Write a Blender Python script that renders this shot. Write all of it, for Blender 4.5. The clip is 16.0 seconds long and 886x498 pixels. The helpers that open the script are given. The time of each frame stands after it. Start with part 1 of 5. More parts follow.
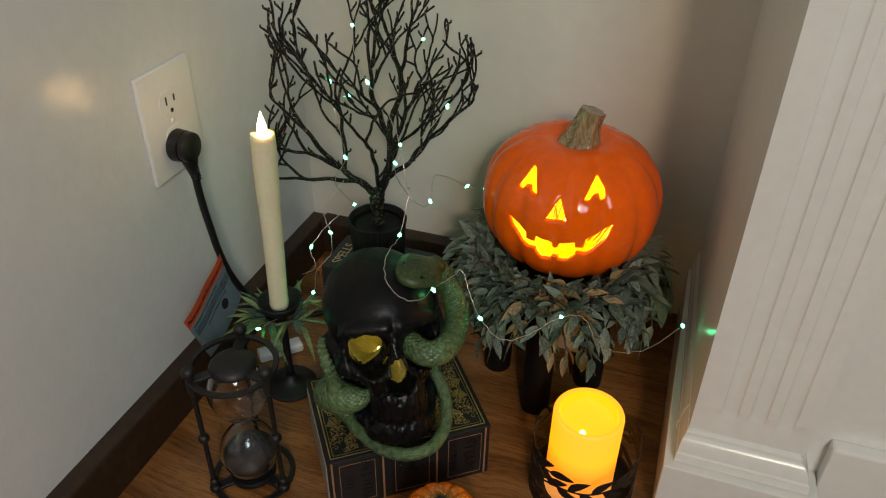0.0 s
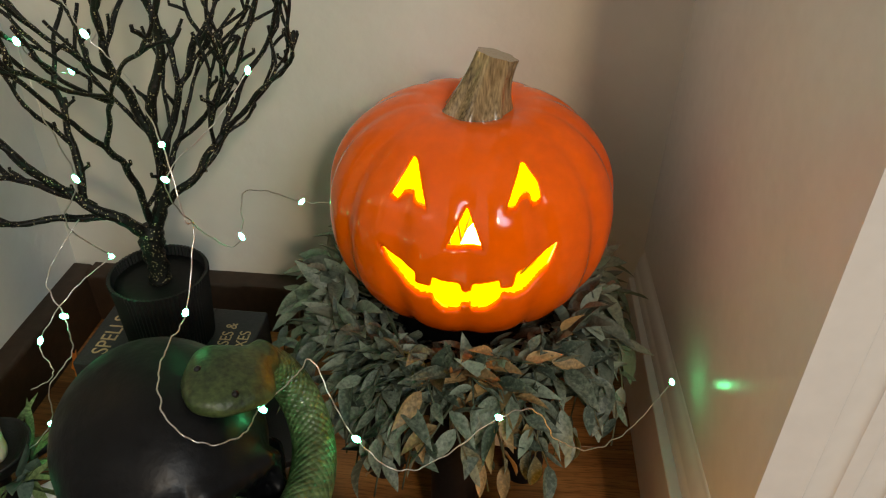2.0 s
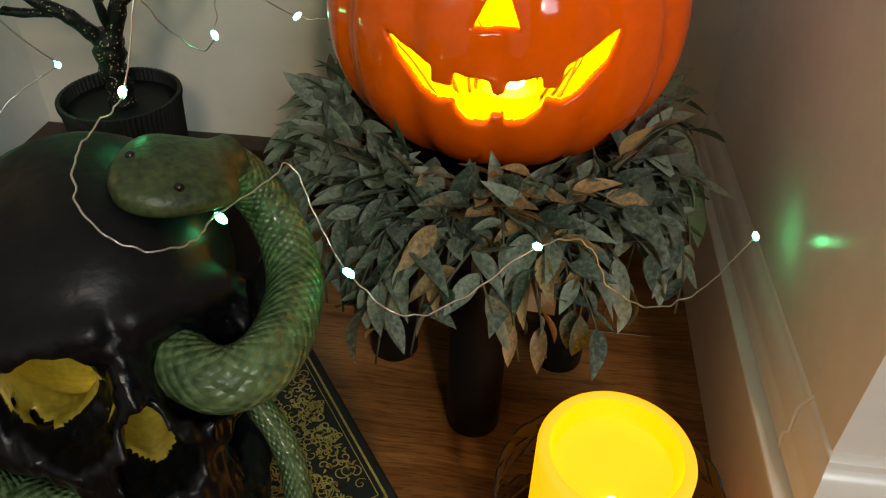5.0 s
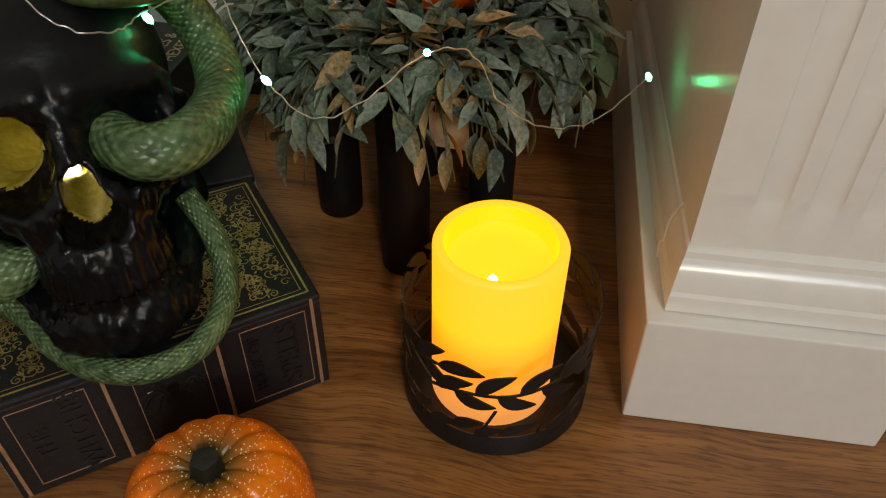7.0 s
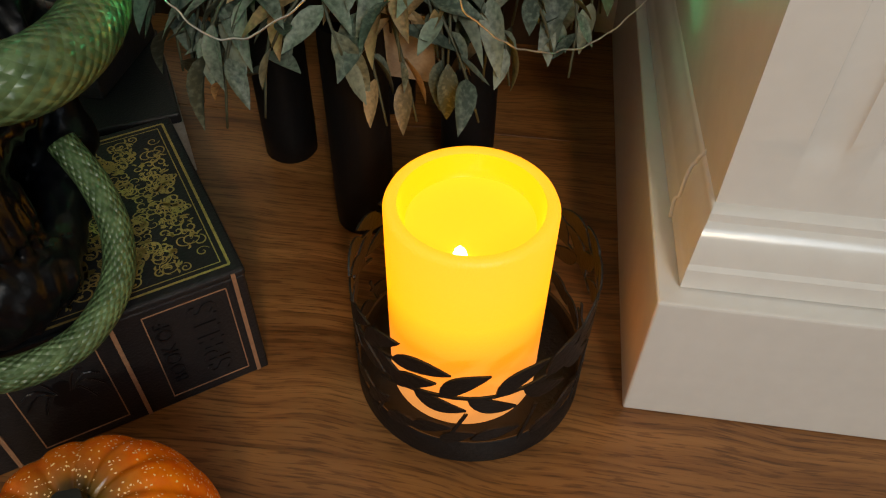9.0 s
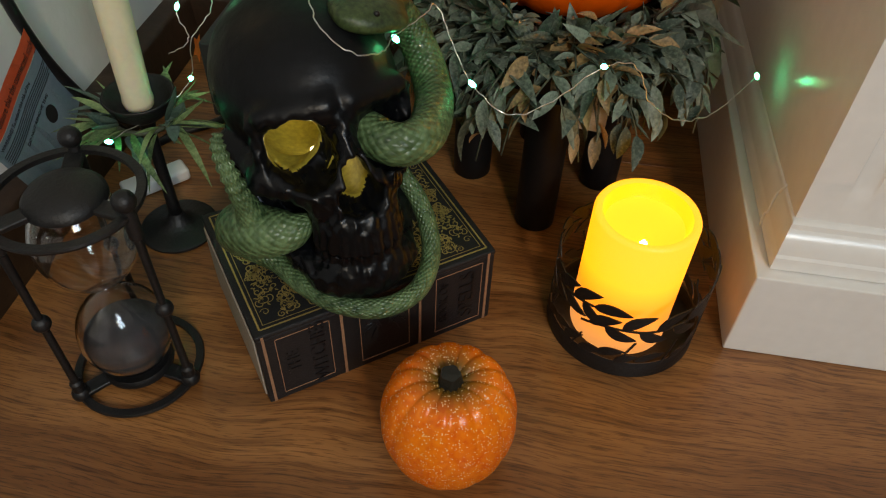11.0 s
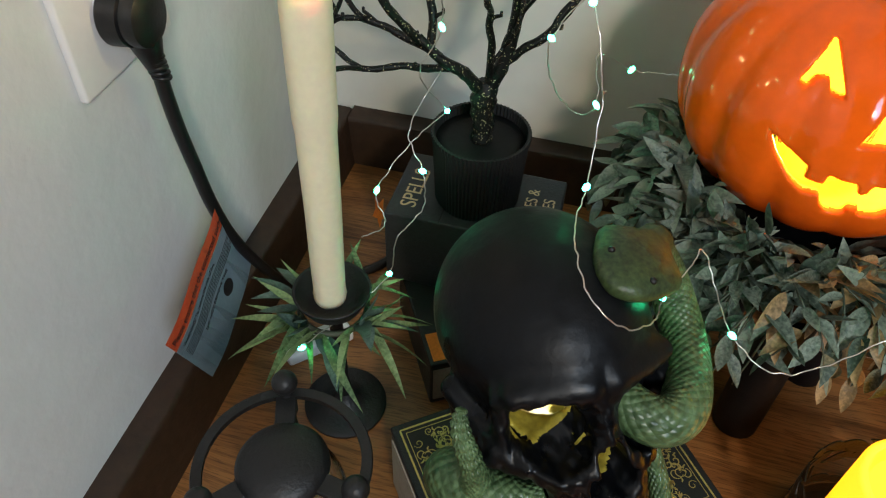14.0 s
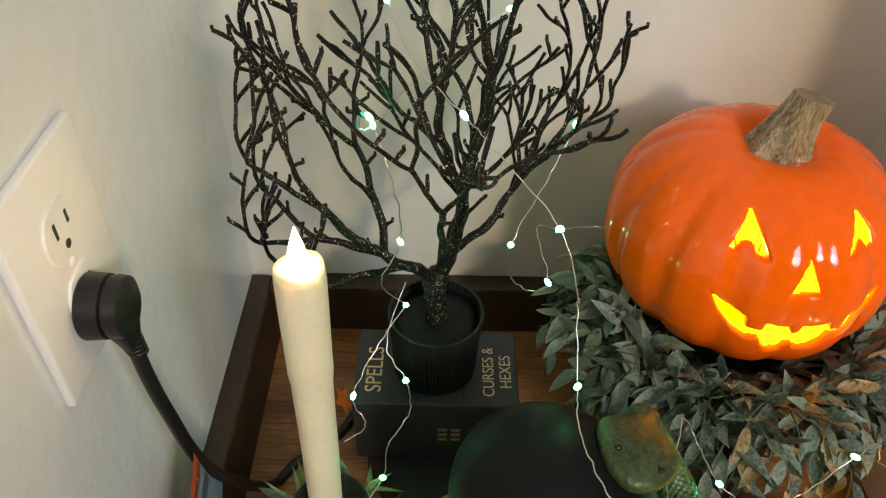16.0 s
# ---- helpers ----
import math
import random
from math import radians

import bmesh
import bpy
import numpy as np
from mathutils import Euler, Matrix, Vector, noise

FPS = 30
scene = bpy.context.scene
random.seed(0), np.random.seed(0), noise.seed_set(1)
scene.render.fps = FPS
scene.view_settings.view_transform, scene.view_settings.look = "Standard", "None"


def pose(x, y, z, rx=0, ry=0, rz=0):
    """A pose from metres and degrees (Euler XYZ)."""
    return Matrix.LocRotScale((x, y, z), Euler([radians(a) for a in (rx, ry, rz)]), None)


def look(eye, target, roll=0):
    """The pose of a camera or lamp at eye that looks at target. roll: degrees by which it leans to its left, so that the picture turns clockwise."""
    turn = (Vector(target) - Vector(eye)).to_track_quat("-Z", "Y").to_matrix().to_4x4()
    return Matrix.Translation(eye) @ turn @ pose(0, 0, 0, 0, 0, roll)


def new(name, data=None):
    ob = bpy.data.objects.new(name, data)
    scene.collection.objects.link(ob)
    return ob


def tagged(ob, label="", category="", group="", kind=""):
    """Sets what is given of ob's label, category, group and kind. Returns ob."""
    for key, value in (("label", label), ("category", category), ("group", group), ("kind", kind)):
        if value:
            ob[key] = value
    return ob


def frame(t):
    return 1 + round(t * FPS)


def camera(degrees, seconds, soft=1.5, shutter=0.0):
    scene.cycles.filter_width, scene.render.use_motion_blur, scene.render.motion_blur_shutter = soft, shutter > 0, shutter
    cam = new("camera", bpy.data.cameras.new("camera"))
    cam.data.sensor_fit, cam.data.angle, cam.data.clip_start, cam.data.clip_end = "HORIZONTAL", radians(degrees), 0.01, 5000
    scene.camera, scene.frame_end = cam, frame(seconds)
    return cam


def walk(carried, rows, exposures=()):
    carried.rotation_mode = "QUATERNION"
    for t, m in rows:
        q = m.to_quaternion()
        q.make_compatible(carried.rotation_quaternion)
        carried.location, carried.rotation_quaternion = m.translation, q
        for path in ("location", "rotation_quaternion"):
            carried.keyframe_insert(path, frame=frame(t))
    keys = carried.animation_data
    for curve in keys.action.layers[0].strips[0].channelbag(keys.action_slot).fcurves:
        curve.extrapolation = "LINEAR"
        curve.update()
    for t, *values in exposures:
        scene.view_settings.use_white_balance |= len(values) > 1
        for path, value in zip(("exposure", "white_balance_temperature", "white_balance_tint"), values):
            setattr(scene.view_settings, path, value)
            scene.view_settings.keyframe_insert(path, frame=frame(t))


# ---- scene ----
cam = camera(60.9, 16.0, soft=1.15)
PATH = [
    (0, (0.463, -0.886, 0.652), (0.027, 0.706, -0.478), 0.8),
    (0.5, (0.426, -0.781, 0.578), (0.111, 0.833, -0.56), 1.1),
    (1, (0.404, -0.702, 0.534), (0.216, 0.935, -0.601), 1.3),
    (1.5, (0.395, -0.644, 0.507), (0.316, 1.002, -0.626), 1.3),
    (2, (0.399, -0.601, 0.498), (0.363, 1.045, -0.637), 1.2),
    (2.5, (0.4, -0.596, 0.497), (0.351, 1.052, -0.635), 1.3),
    (3, (0.401, -0.603, 0.482), (0.339, 1.044, -0.651), 1.2),
    (3.5, (0.401, -0.607, 0.41), (0.317, 1.033, -0.731), 0.9),
    (3.7, (0.4, -0.596, 0.384), (0.308, 1.035, -0.77), 1.0),
    (5.8, (0.412, -0.556, 0.381), (0.288, 0.978, -0.897), 0.8),
    (6, (0.425, -0.582, 0.394), (0.292, 0.949, -0.886), 0.7),
    (6.5, (0.455, -0.644, 0.399), (0.322, 0.879, -0.89), 0.7),
    (7, (0.461, -0.639, 0.353), (0.335, 0.865, -0.96), 0.8),
    (7.5, (0.472, -0.59, 0.316), (0.361, 0.846, -1.072), 1.2),
    (8, (0.469, -0.559, 0.297), (0.387, 0.86, -1.11), 2.2),
    (8.2, (0.475, -0.55, 0.291), (0.372, 0.847, -1.137), 1.1),
    (10.3, (0.409, -0.67, 0.389), (0.334, 0.71, -1.057), 1.8),
    (10.5, (0.391, -0.693, 0.407), (0.317, 0.689, -1.037), 2.3),
    (11, (0.364, -0.714, 0.439), (0.255, 0.664, -1.006), 2.1),
    (11.5, (0.36, -0.715, 0.443), (0.22, 0.663, -1.0), 1.9),
    (12, (0.363, -0.712, 0.439), (0.2, 0.668, -0.999), 1.9),
    (12.5, (0.357, -0.711, 0.439), (0.174, 0.67, -0.996), 2.0),
    (13, (0.338, -0.697, 0.434), (0.129, 0.688, -0.994), 2.1),
    (13.5, (0.289, -0.662, 0.472), (0.047, 0.716, -0.958), 1.9),
    (14, (0.238, -0.594, 0.49), (-0.008, 0.781, -0.941), 2.0),
    (14.5, (0.202, -0.536, 0.504), (0.012, 0.861, -0.915), 1.5),
    (15, (0.18, -0.511, 0.506), (0.108, 0.914, -0.896), 1.8),
    (15.5, (0.161, -0.516, 0.527), (0.192, 0.923, -0.862), 1.7),
    (15.8, (0.157, -0.536, 0.547), (0.251, 0.937, -0.803), 1.7),
    (16, (0.162, -0.549, 0.568), (0.277, 0.944, -0.758), 1.7),
]
EXPOSURES = [(0, -0.2, 6600, 10), (0.5, -0.3, 6900, 10), (1, -0.1, 7000, 11), (2, 0.12, 7100, 12), (3, 0.06, 7150, 12), (3.7, -0.14, 7150, 12), (6, 0.0, 6850, 11), (7.5, -0.08, 6800, 11), (8.2, -0.1, 6800, 11),
             (10.5, 0.05, 6550, 10), (12.5, 0.2, 6500, 10), (13.3, 0.36, 6400, 10), (14, 0.52, 5950, 10), (14.5, 0.43, 6050, 10), (15, 0.42, 6300, 10), (16, 0.64, 6700, 12)]
walk(cam, [(t, look(eye, target, roll)) for t, eye, target, roll in PATH], EXPOSURES)

# ---- world and lights ----
world = bpy.data.worlds.new("room_world")
scene.world = world
world.use_nodes = True
bg = world.node_tree.nodes["Background"]
bg.inputs[0].default_value = (0.75, 0.85, 1.0, 1)
bg.inputs[1].default_value = 0.004


def area_lamp(name, eye, target, sx, sy, watts, color):
    d = bpy.data.lights.new(name, "AREA")
    d.shape, d.size, d.size_y, d.energy, d.color = "RECTANGLE", sx, sy, watts, color
    ob = new(name, d)
    ob.matrix_world = look(eye, target)
    return ob


area_lamp("room_lamp", (0.95, -2.2, 1.42), (0.35, -0.2, 0.2), 0.16, 0.16, 13.6, (1.0, 0.79, 0.53))
area_lamp("window_light", (1.15, -1.9, 1.4), (0.0, -0.45, 0.3), 0.5, 0.7, 14.2, (0.68, 0.85, 1.0))


# ---- materials ----
def mat(name, base, rough=0.5, metal=0.0, var=0.15, scale=30.0, bump=0.0, bscale=200.0, coat=0.0, spec=0.5, tint=None, sss=0.0, rnd=0.0):
    """A principled material with two scales of colour variation and a fine relief."""
    m = bpy.data.materials.new(name)
    m.use_nodes = True
    nt = m.node_tree
    n, l = nt.nodes, nt.links
    p = n["Principled BSDF"]
    tc = n.new("ShaderNodeTexCoord")
    big, fine = n.new("ShaderNodeTexNoise"), n.new("ShaderNodeTexNoise")
    big.inputs["Scale"].default_value, fine.inputs["Scale"].default_value = scale, scale * 8
    big.inputs["Detail"].default_value = fine.inputs["Detail"].default_value = 4
    l.new(tc.outputs["Object"], big.inputs["Vector"])
    l.new(tc.outputs["Object"], fine.inputs["Vector"])
    add = n.new("ShaderNodeMath")
    add.operation = "ADD"
    l.new(big.outputs[0], add.inputs[0])
    l.new(fine.outputs[0], add.inputs[1])
    src = add.outputs[0]
    if rnd:
        oi, mul, a2 = n.new("ShaderNodeObjectInfo"), n.new("ShaderNodeMath"), n.new("ShaderNodeMath")
        mul.operation, a2.operation = "MULTIPLY_ADD", "ADD"
        l.new(oi.outputs["Random"], mul.inputs[0])
        mul.inputs[1].default_value, mul.inputs[2].default_value = rnd, -rnd / 2
        l.new(src, a2.inputs[0])
        l.new(mul.outputs[0], a2.inputs[1])
        src = a2.outputs[0]
    ramp = n.new("ShaderNodeValToRGB")
    t = tint or base
    ramp.color_ramp.elements[0].position, ramp.color_ramp.elements[1].position = 0.35, 0.65
    ramp.color_ramp.elements[0].color = (*[c * (1 - var) for c in base], 1)
    ramp.color_ramp.elements[1].color = (*[min(1, c * (1 + var)) for c in t], 1)
    half = n.new("ShaderNodeMath")
    half.operation = "MULTIPLY"
    half.inputs[1].default_value = 0.5
    l.new(src, half.inputs[0])
    l.new(half.outputs[0], ramp.inputs[0])
    l.new(ramp.outputs[0], p.inputs["Base Color"])
    p.inputs["Roughness"].default_value, p.inputs["Metallic"].default_value = rough, metal
    p.inputs["Coat Weight"].default_value, p.inputs["Specular IOR Level"].default_value = coat, spec
    p.inputs["Coat Roughness"].default_value = 0.06
    if sss:
        p.inputs["Subsurface Weight"].default_value = sss
        p.inputs["Subsurface Radius"].default_value = (1, 0.6, 0.3)
        p.inputs["Subsurface Scale"].default_value = 0.01
    if bump:
        bn, bp = n.new("ShaderNodeTexNoise"), n.new("ShaderNodeBump")
        bn.inputs["Scale"].default_value, bn.inputs["Detail"].default_value = bscale, 5
        l.new(tc.outputs["Object"], bn.inputs["Vector"])
        l.new(bn.outputs[0], bp.inputs["Height"])
        bp.inputs["Strength"].default_value, bp.inputs["Distance"].default_value = bump, 0.002
        l.new(bp.outputs[0], p.inputs["Normal"])
    return m


def glow(name, color, strength):
    m = bpy.data.materials.new(name)
    m.use_nodes = True
    p = m.node_tree.nodes["Principled BSDF"]
    p.inputs["Base Color"].default_value = (*[c * 0.6 for c in color], 1)
    p.inputs["Emission Color"].default_value = (*color, 1)
    p.inputs["Emission Strength"].default_value = strength
    return m


M_WALL_L = mat("cool_white_wall_paint", (0.72, 0.73, 0.72), 0.24, var=0.03, scale=6, bump=0.25, bscale=90)
M_WALL_B = mat("cream_wall_paint", (0.70, 0.68, 0.62), 0.5, var=0.03, scale=6, bump=0.25, bscale=90)
# Tone of the unseen far walls, kept dark to cut bounced light.
M_WALL_F = mat("taupe_unseen_wall", (0.30, 0.27, 0.24), 0.6, var=0.03, scale=6, bump=0.2, bscale=90)
M_WHITE = mat("white_gloss_paint", (0.76, 0.74, 0.70), 0.22, var=0.03, scale=12, bump=0.08, bscale=60)
M_BASE = mat("dark_brown_stained_wood", (0.032, 0.016, 0.008), 0.45, var=0.35, scale=14, bump=0.3, bscale=120)
M_PLATE = mat("white_nylon", (0.8, 0.79, 0.77), 0.3, var=0.02, scale=20)
M_SLOT = mat("dark_slot", (0.03, 0.03, 0.035), 0.5)
M_BLACK = mat("matt_black_metal", (0.006, 0.006, 0.0065), 0.5, var=0.3, scale=40, bump=0.25, bscale=400)
M_RUBBER = mat("black_rubber", (0.006, 0.006, 0.007), 0.4, var=0.2, scale=60, bump=0.1, bscale=500)
M_SATIN = mat("black_painted_wood", (0.004, 0.004, 0.0045), 0.55, var=0.3, scale=30, bump=0.1, spec=0.25)
M_STEEL = mat("steel_screw", (0.6, 0.6, 0.6), 0.3, metal=1.0)


# ---- mesh helpers ----
def part(name, bm, material, parent=None, label="", smooth=False, auto=None):
    """Links a bmesh as one mesh object, under a thing or a part."""
    me = bpy.data.meshes.new(name)
    bmesh.ops.recalc_face_normals(bm, faces=bm.faces)
    bm.to_mesh(me)
    bm.free()
    return part_mesh(name, me, material, parent, label, smooth, auto)


def part_mesh(name, me, material, parent=None, label="", smooth=False, auto=None):
    if material and not me.materials:
        me.materials.append(material)
    if smooth or auto:
        me.polygons.foreach_set("use_smooth", [True] * len(me.polygons))
        if auto:
            me.set_sharp_from_angle(angle=radians(auto))
    ob = new(name, me)
    if parent:
        ob.parent = parent
    if label:
        ob["label"] = label
    return ob


def thing(name, m, label, category, group="", kind=""):
    ob = new(name)
    ob.empty_display_size = 0.02
    ob.matrix_world = m
    return tagged(ob, label, category, group, kind)


def box(x0, x1, y0, y1, z0, z1, bevel=0.0, seg=2):
    bm = bmesh.new()
    bmesh.ops.create_cube(bm, size=1)
    for v in bm.verts:
        v.co = Vector((x0 + (v.co.x + 0.5) * (x1 - x0), y0 + (v.co.y + 0.5) * (y1 - y0), z0 + (v.co.z + 0.5) * (z1 - z0)))
    if bevel:
        bmesh.ops.bevel(bm, geom=bm.edges[:], offset=bevel, segments=seg, affect="EDGES", profile=0.5)
    return bm


def lathe(profile, seg=48, closed=False, m=None):
    """Turns a profile of (radius, z) round the z axis."""
    bm = bmesh.new()
    rings = []
    for r, z in profile:
        if r < 1e-6:
            rings.append([bm.verts.new((0, 0, z))])
        else:
            rings.append([bm.verts.new((r * math.cos(2 * math.pi * i / seg), r * math.sin(2 * math.pi * i / seg), z)) for i in range(seg)])
    pairs = list(zip(rings, rings[1:])) + ([(rings[-1], rings[0])] if closed else [])
    for a, b in pairs:
        for i in range(seg):
            j = (i + 1) % seg
            q = [a[i % len(a)], a[j % len(a)], b[j % len(b)], b[i % len(b)]]
            q = list(dict.fromkeys(q))
            if len(q) > 2:
                bm.faces.new(q)
    if m is not None:
        bm.transform(m)
    return bm


def ring(R, r, seg=64, sides=10, flat=1.0, m=None):
    pr = [(R + r * math.cos(2 * math.pi * i / sides), flat * r * math.sin(2 * math.pi * i / sides)) for i in range(sides)]
    return lathe(pr, seg, True, m)


def spline(points, n):
    """Catmull-Rom through the points (any width), n samples."""
    P = np.array(points, float)
    P = np.vstack([2 * P[0] - P[1], P, 2 * P[-1] - P[-2]])
    out = []
    segs = len(P) - 3
    for k in range(n):
        u = k / (n - 1) * segs
        i = min(int(u), segs - 1)
        t = u - i
        a, b, c, d = P[i:i + 4]
        out.append(0.5 * ((2 * b) + (c - a) * t + (2 * a - 5 * b + 4 * c - d) * t * t + (3 * b - a - 3 * c + d) * t ** 3))
    return np.array(out)


def tube(path, radius, sides=8, bm=None, uv=False, squash=1.0, caps=True):
    """Sweeps a round section along a path; radius is one number or one per point."""
    bm = bm or bmesh.new()
    P = [Vector(p[:3]) for p in path]
    R = [radius] * len(P) if isinstance(radius, (int, float)) else list(radius)
    lay = bm.loops.layers.uv.verify() if uv else None
    t0 = (P[1] - P[0]).normalized()
    u = t0.orthogonal().normalized()
    rings, dist, ds = [], 0.0, []
    for i, p in enumerate(P):
        t = (P[min(i + 1, len(P) - 1)] - P[max(i - 1, 0)]).normalized()
        u = (u - t * u.dot(t)).normalized()
        w = t.cross(u)
        if i:
            dist += (p - P[i - 1]).length
        ds.append(dist)
        rings.append([bm.verts.new(p + (u * math.cos(2 * math.pi * k / sides) + w * squash * math.sin(2 * math.pi * k / sides)) * R[i]) for k in range(sides)])
    for i in range(len(rings) - 1):
        for k in range(sides):
            j = (k + 1) % sides
            f = bm.faces.new((rings[i][k], rings[i][j], rings[i + 1][j], rings[i + 1][k]))
            if uv:
                for lp, (uu, vv) in zip(f.loops, ((k, ds[i]), (k + 1, ds[i]), (k + 1, ds[i + 1]), (k, ds[i + 1]))):
                    lp[lay].uv = (uu / sides, vv)
    if caps:
        bm.faces.new(rings[0][::-1])
        bm.faces.new(rings[-1])
    return bm


def surface(f, lo, hi, step):
    """Surface nets: the skin of the region where the numpy function f(x, y, z) is below zero."""
    ax = [np.arange(a, b + step, step) for a, b in zip(lo, hi)]
    g = f(*np.meshgrid(*ax, indexing="ij")).astype(np.float32)
    s = g < 0
    nx, ny, nz = [len(a) - 1 for a in ax]
    acc, cnt = np.zeros((nx, ny, nz, 3), np.float32), np.zeros((nx, ny, nz), np.float32)
    corner = [(i, j, k) for i in (0, 1) for j in (0, 1) for k in (0, 1)]

    def at(arr, c):
        return arr[c[0]:c[0] + nx, c[1]:c[1] + ny, c[2]:c[2] + nz]
    for a in corner:
        for d in range(3):
            if a[d] == 0:
                b = tuple(1 if e == d else a[e] for e in range(3))
                ga, gb = at(g, a), at(g, b)
                cross = at(s, a) != at(s, b)
                t = np.where(cross, ga / np.where(ga == gb, 1, ga - gb), 0)
                for e in range(3):
                    acc[..., e] += np.where(cross, a[e] + (t if e == d else 0), 0)
                cnt += cross
    used = cnt > 0
    idx = -np.ones((nx, ny, nz), np.int64)
    idx[used] = np.arange(used.sum())
    ijk = np.argwhere(used)
    co = np.array(lo) + (ijk + acc[used] / cnt[used][:, None]) * step
    quads = []
    for d in range(3):
        e, h = (d + 1) % 3, (d + 2) % 3
        sl0, sl1 = [slice(1, -1)] * 3, [slice(1, -1)] * 3
        sl0[d], sl1[d] = slice(0, -1), slice(1, None)
        A, B = s[tuple(sl0)], s[tuple(sl1)]
        for flip in (False, True):
            p = np.argwhere((A & ~B) if not flip else (~A & B))
            off = np.ones(3, int)
            off[d] = 0
            p = p + off
            q = []
            for de, dh in ((-1, -1), (0, -1), (0, 0), (-1, 0)):
                c = p.copy()
                c[:, e] += de
                c[:, h] += dh
                q.append(idx[c[:, 0], c[:, 1], c[:, 2]])
            q = np.stack(q if not flip else q[::-1], 1)
            quads.append(q)
    me = bpy.data.meshes.new("surface")
    me.from_pydata(co.tolist(), [], np.concatenate(quads).tolist())
    return me


def text_mesh(body, size, depth=0.0002, align="CENTER", sx=1.0):
    cu = bpy.data.curves.new("text", "FONT")
    cu.body, cu.size, cu.extrude, cu.align_x, cu.align_y = body, size, depth, align, "CENTER"
    ob = bpy.data.objects.new("text", cu)
    scene.collection.objects.link(ob)
    me = bpy.data.meshes.new_from_object(ob.evaluated_get(bpy.context.evaluated_depsgraph_get()))
    bpy.data.objects.remove(ob)
    if sx != 1.0:
        me.transform(Matrix.Diagonal((sx, 1, 1, 1)))
    me.materials.clear()
    return me


# ---- structure ----
def setting(name, bm, material, label, category, auto=None):
    return tagged(part(name, bm, material, auto=auto), label, category, kind="structure")


X1, Y0, H = 4.2, -4.4, 2.4
YB = 0.285
ROOM = pose(0, -0.28, 0, 0, 0, -3.3)


def room(bm):
    bm.transform(ROOM)
    return bm


setting("wall_left", room(box(-0.1, 0, Y0 - 0.1, YB + 0.1, 0, H)), M_WALL_L, "smooth cool white painted wall with an outlet", "wall")
setting("wall_back", room(box(0, X1, YB, YB + 0.1, 0, H)), M_WALL_B, "smooth cream painted wall behind the display", "wall")
# Right wall, front wall and ceiling are unseen, added to close the room.
setting("wall_right", room(box(X1, X1 + 0.1, Y0 - 0.1, YB + 0.1, 0, H)), M_WALL_F, "unseen plain taupe wall added to close the room", "wall")
setting("wall_front", room(box(0, X1, Y0 - 0.1, Y0, 0, H)), M_WALL_F, "unseen plain taupe wall added to close the room", "wall")
setting("ceiling", room(box(-0.1, X1 + 0.1, Y0 - 0.1, YB + 0.1, H, H + 0.1)), M_WHITE, "unseen plain white ceiling added to close the room", "ceiling")


def skirting(x0, x1, flip):
    """A plain board with a worn top edge, leaning out a little at its foot."""
    bm = bmesh.new()
    n = 60
    rows = []
    for i in range(n + 1):
        x = x0 + (x1 - x0) * i / n
        w = 0.0006 * noise.noise((x * 40, 3.1, 0))
        prof = [(0.0, 0.0), (0.027, 0.0), (0.0205, 0.046), (0.0195, 0.0495 + w), (0.017, 0.0512 + w), (0.0, 0.0515 + w)]
        rows.append([bm.verts.new((p, x, z) if flip else (x, YB - p, z)) for p, z in prof])
    for a, b in zip(rows, rows[1:]):
        for k in range(len(a)):
            bm.faces.new((a[k], a[(k + 1) % len(a)], b[(k + 1) % len(a)], b[k]))
    bm.faces.new(rows[0])
    bm.faces.new(rows[-1])
    return room(bm)


setting("baseboard_left", skirting(Y0, YB - 0.004, True), M_BASE, "dark brown stained wooden baseboard", "baseboard", 40)
setting("baseboard_back", skirting(0.0205, 0.53, False), M_BASE, "dark brown stained wooden baseboard", "baseboard", 40)


def offset_profile(prof, w, d):
    """Sweeps a moulding profile of (inset, z) round three sides of a pilaster w wide and d deep, its front left corner at the origin; the side runs slightly out of square."""
    bm = bmesh.new()
    rows = []
    for i, z in prof:
        x = 0.0092 + (i - 0.0092) * 0.45
        rows.append([bm.verts.new(c) for c in ((x - 0.006, d, z), (x, i, z), (w - i, i, z), (w - i, d, z))])
    for a, b in zip(rows, rows[1:]):
        for k in range(3):
            bm.faces.new((a[k], a[k + 1], b[k + 1], b[k]))
    bm.faces.new(rows[-1])
    bm.faces.new(rows[0][::-1])
    return bm


pil = thing("pilaster", pose(0.542, -0.368, 0, 0, 0, -3.3), "white painted fluted wooden pilaster on a square plinth", "pilaster", kind="structure")
PW, PD = 0.138, 0.42
bm = box(0, PW, 0, PD, 0, 0.077, 0.0012)
part("plinth", bm, M_WHITE, pil)
prof = [(i + 0.0042, z + 0.0004) for i, z in ((0.005, 0.0775), (0.005, 0.083), (0.0055, 0.087), (0.0075, 0.0885), (0.0078, 0.091), (0.0085, 0.095), (0.0105, 0.0995), (0.0135, 0.103), (0.016, 0.1045), (0.0165, 0.108), (0.0195, 0.1105), (0.0215, 0.111))]
part("moulding", offset_profile(prof, PW, PD), M_WHITE, pil, auto=40)




def moulding_joint():
    """The wavy filler line between two lengths of moulding on the side."""
    bm = bmesh.new()
    P = spline([(0.0092 + (i - 0.0092) * 0.45 - 0.0012, 0.050 + 0.006 * k / 10 + 0.0016 * math.sin(k * 1.1), z + 0.0002) for k, (i, z) in enumerate(prof)], 40)
    return tube(P, 0.0008, 6, bm)


part("moulding_joint", moulding_joint(), M_PLATE, pil, "filler line between two lengths of moulding", smooth=True)


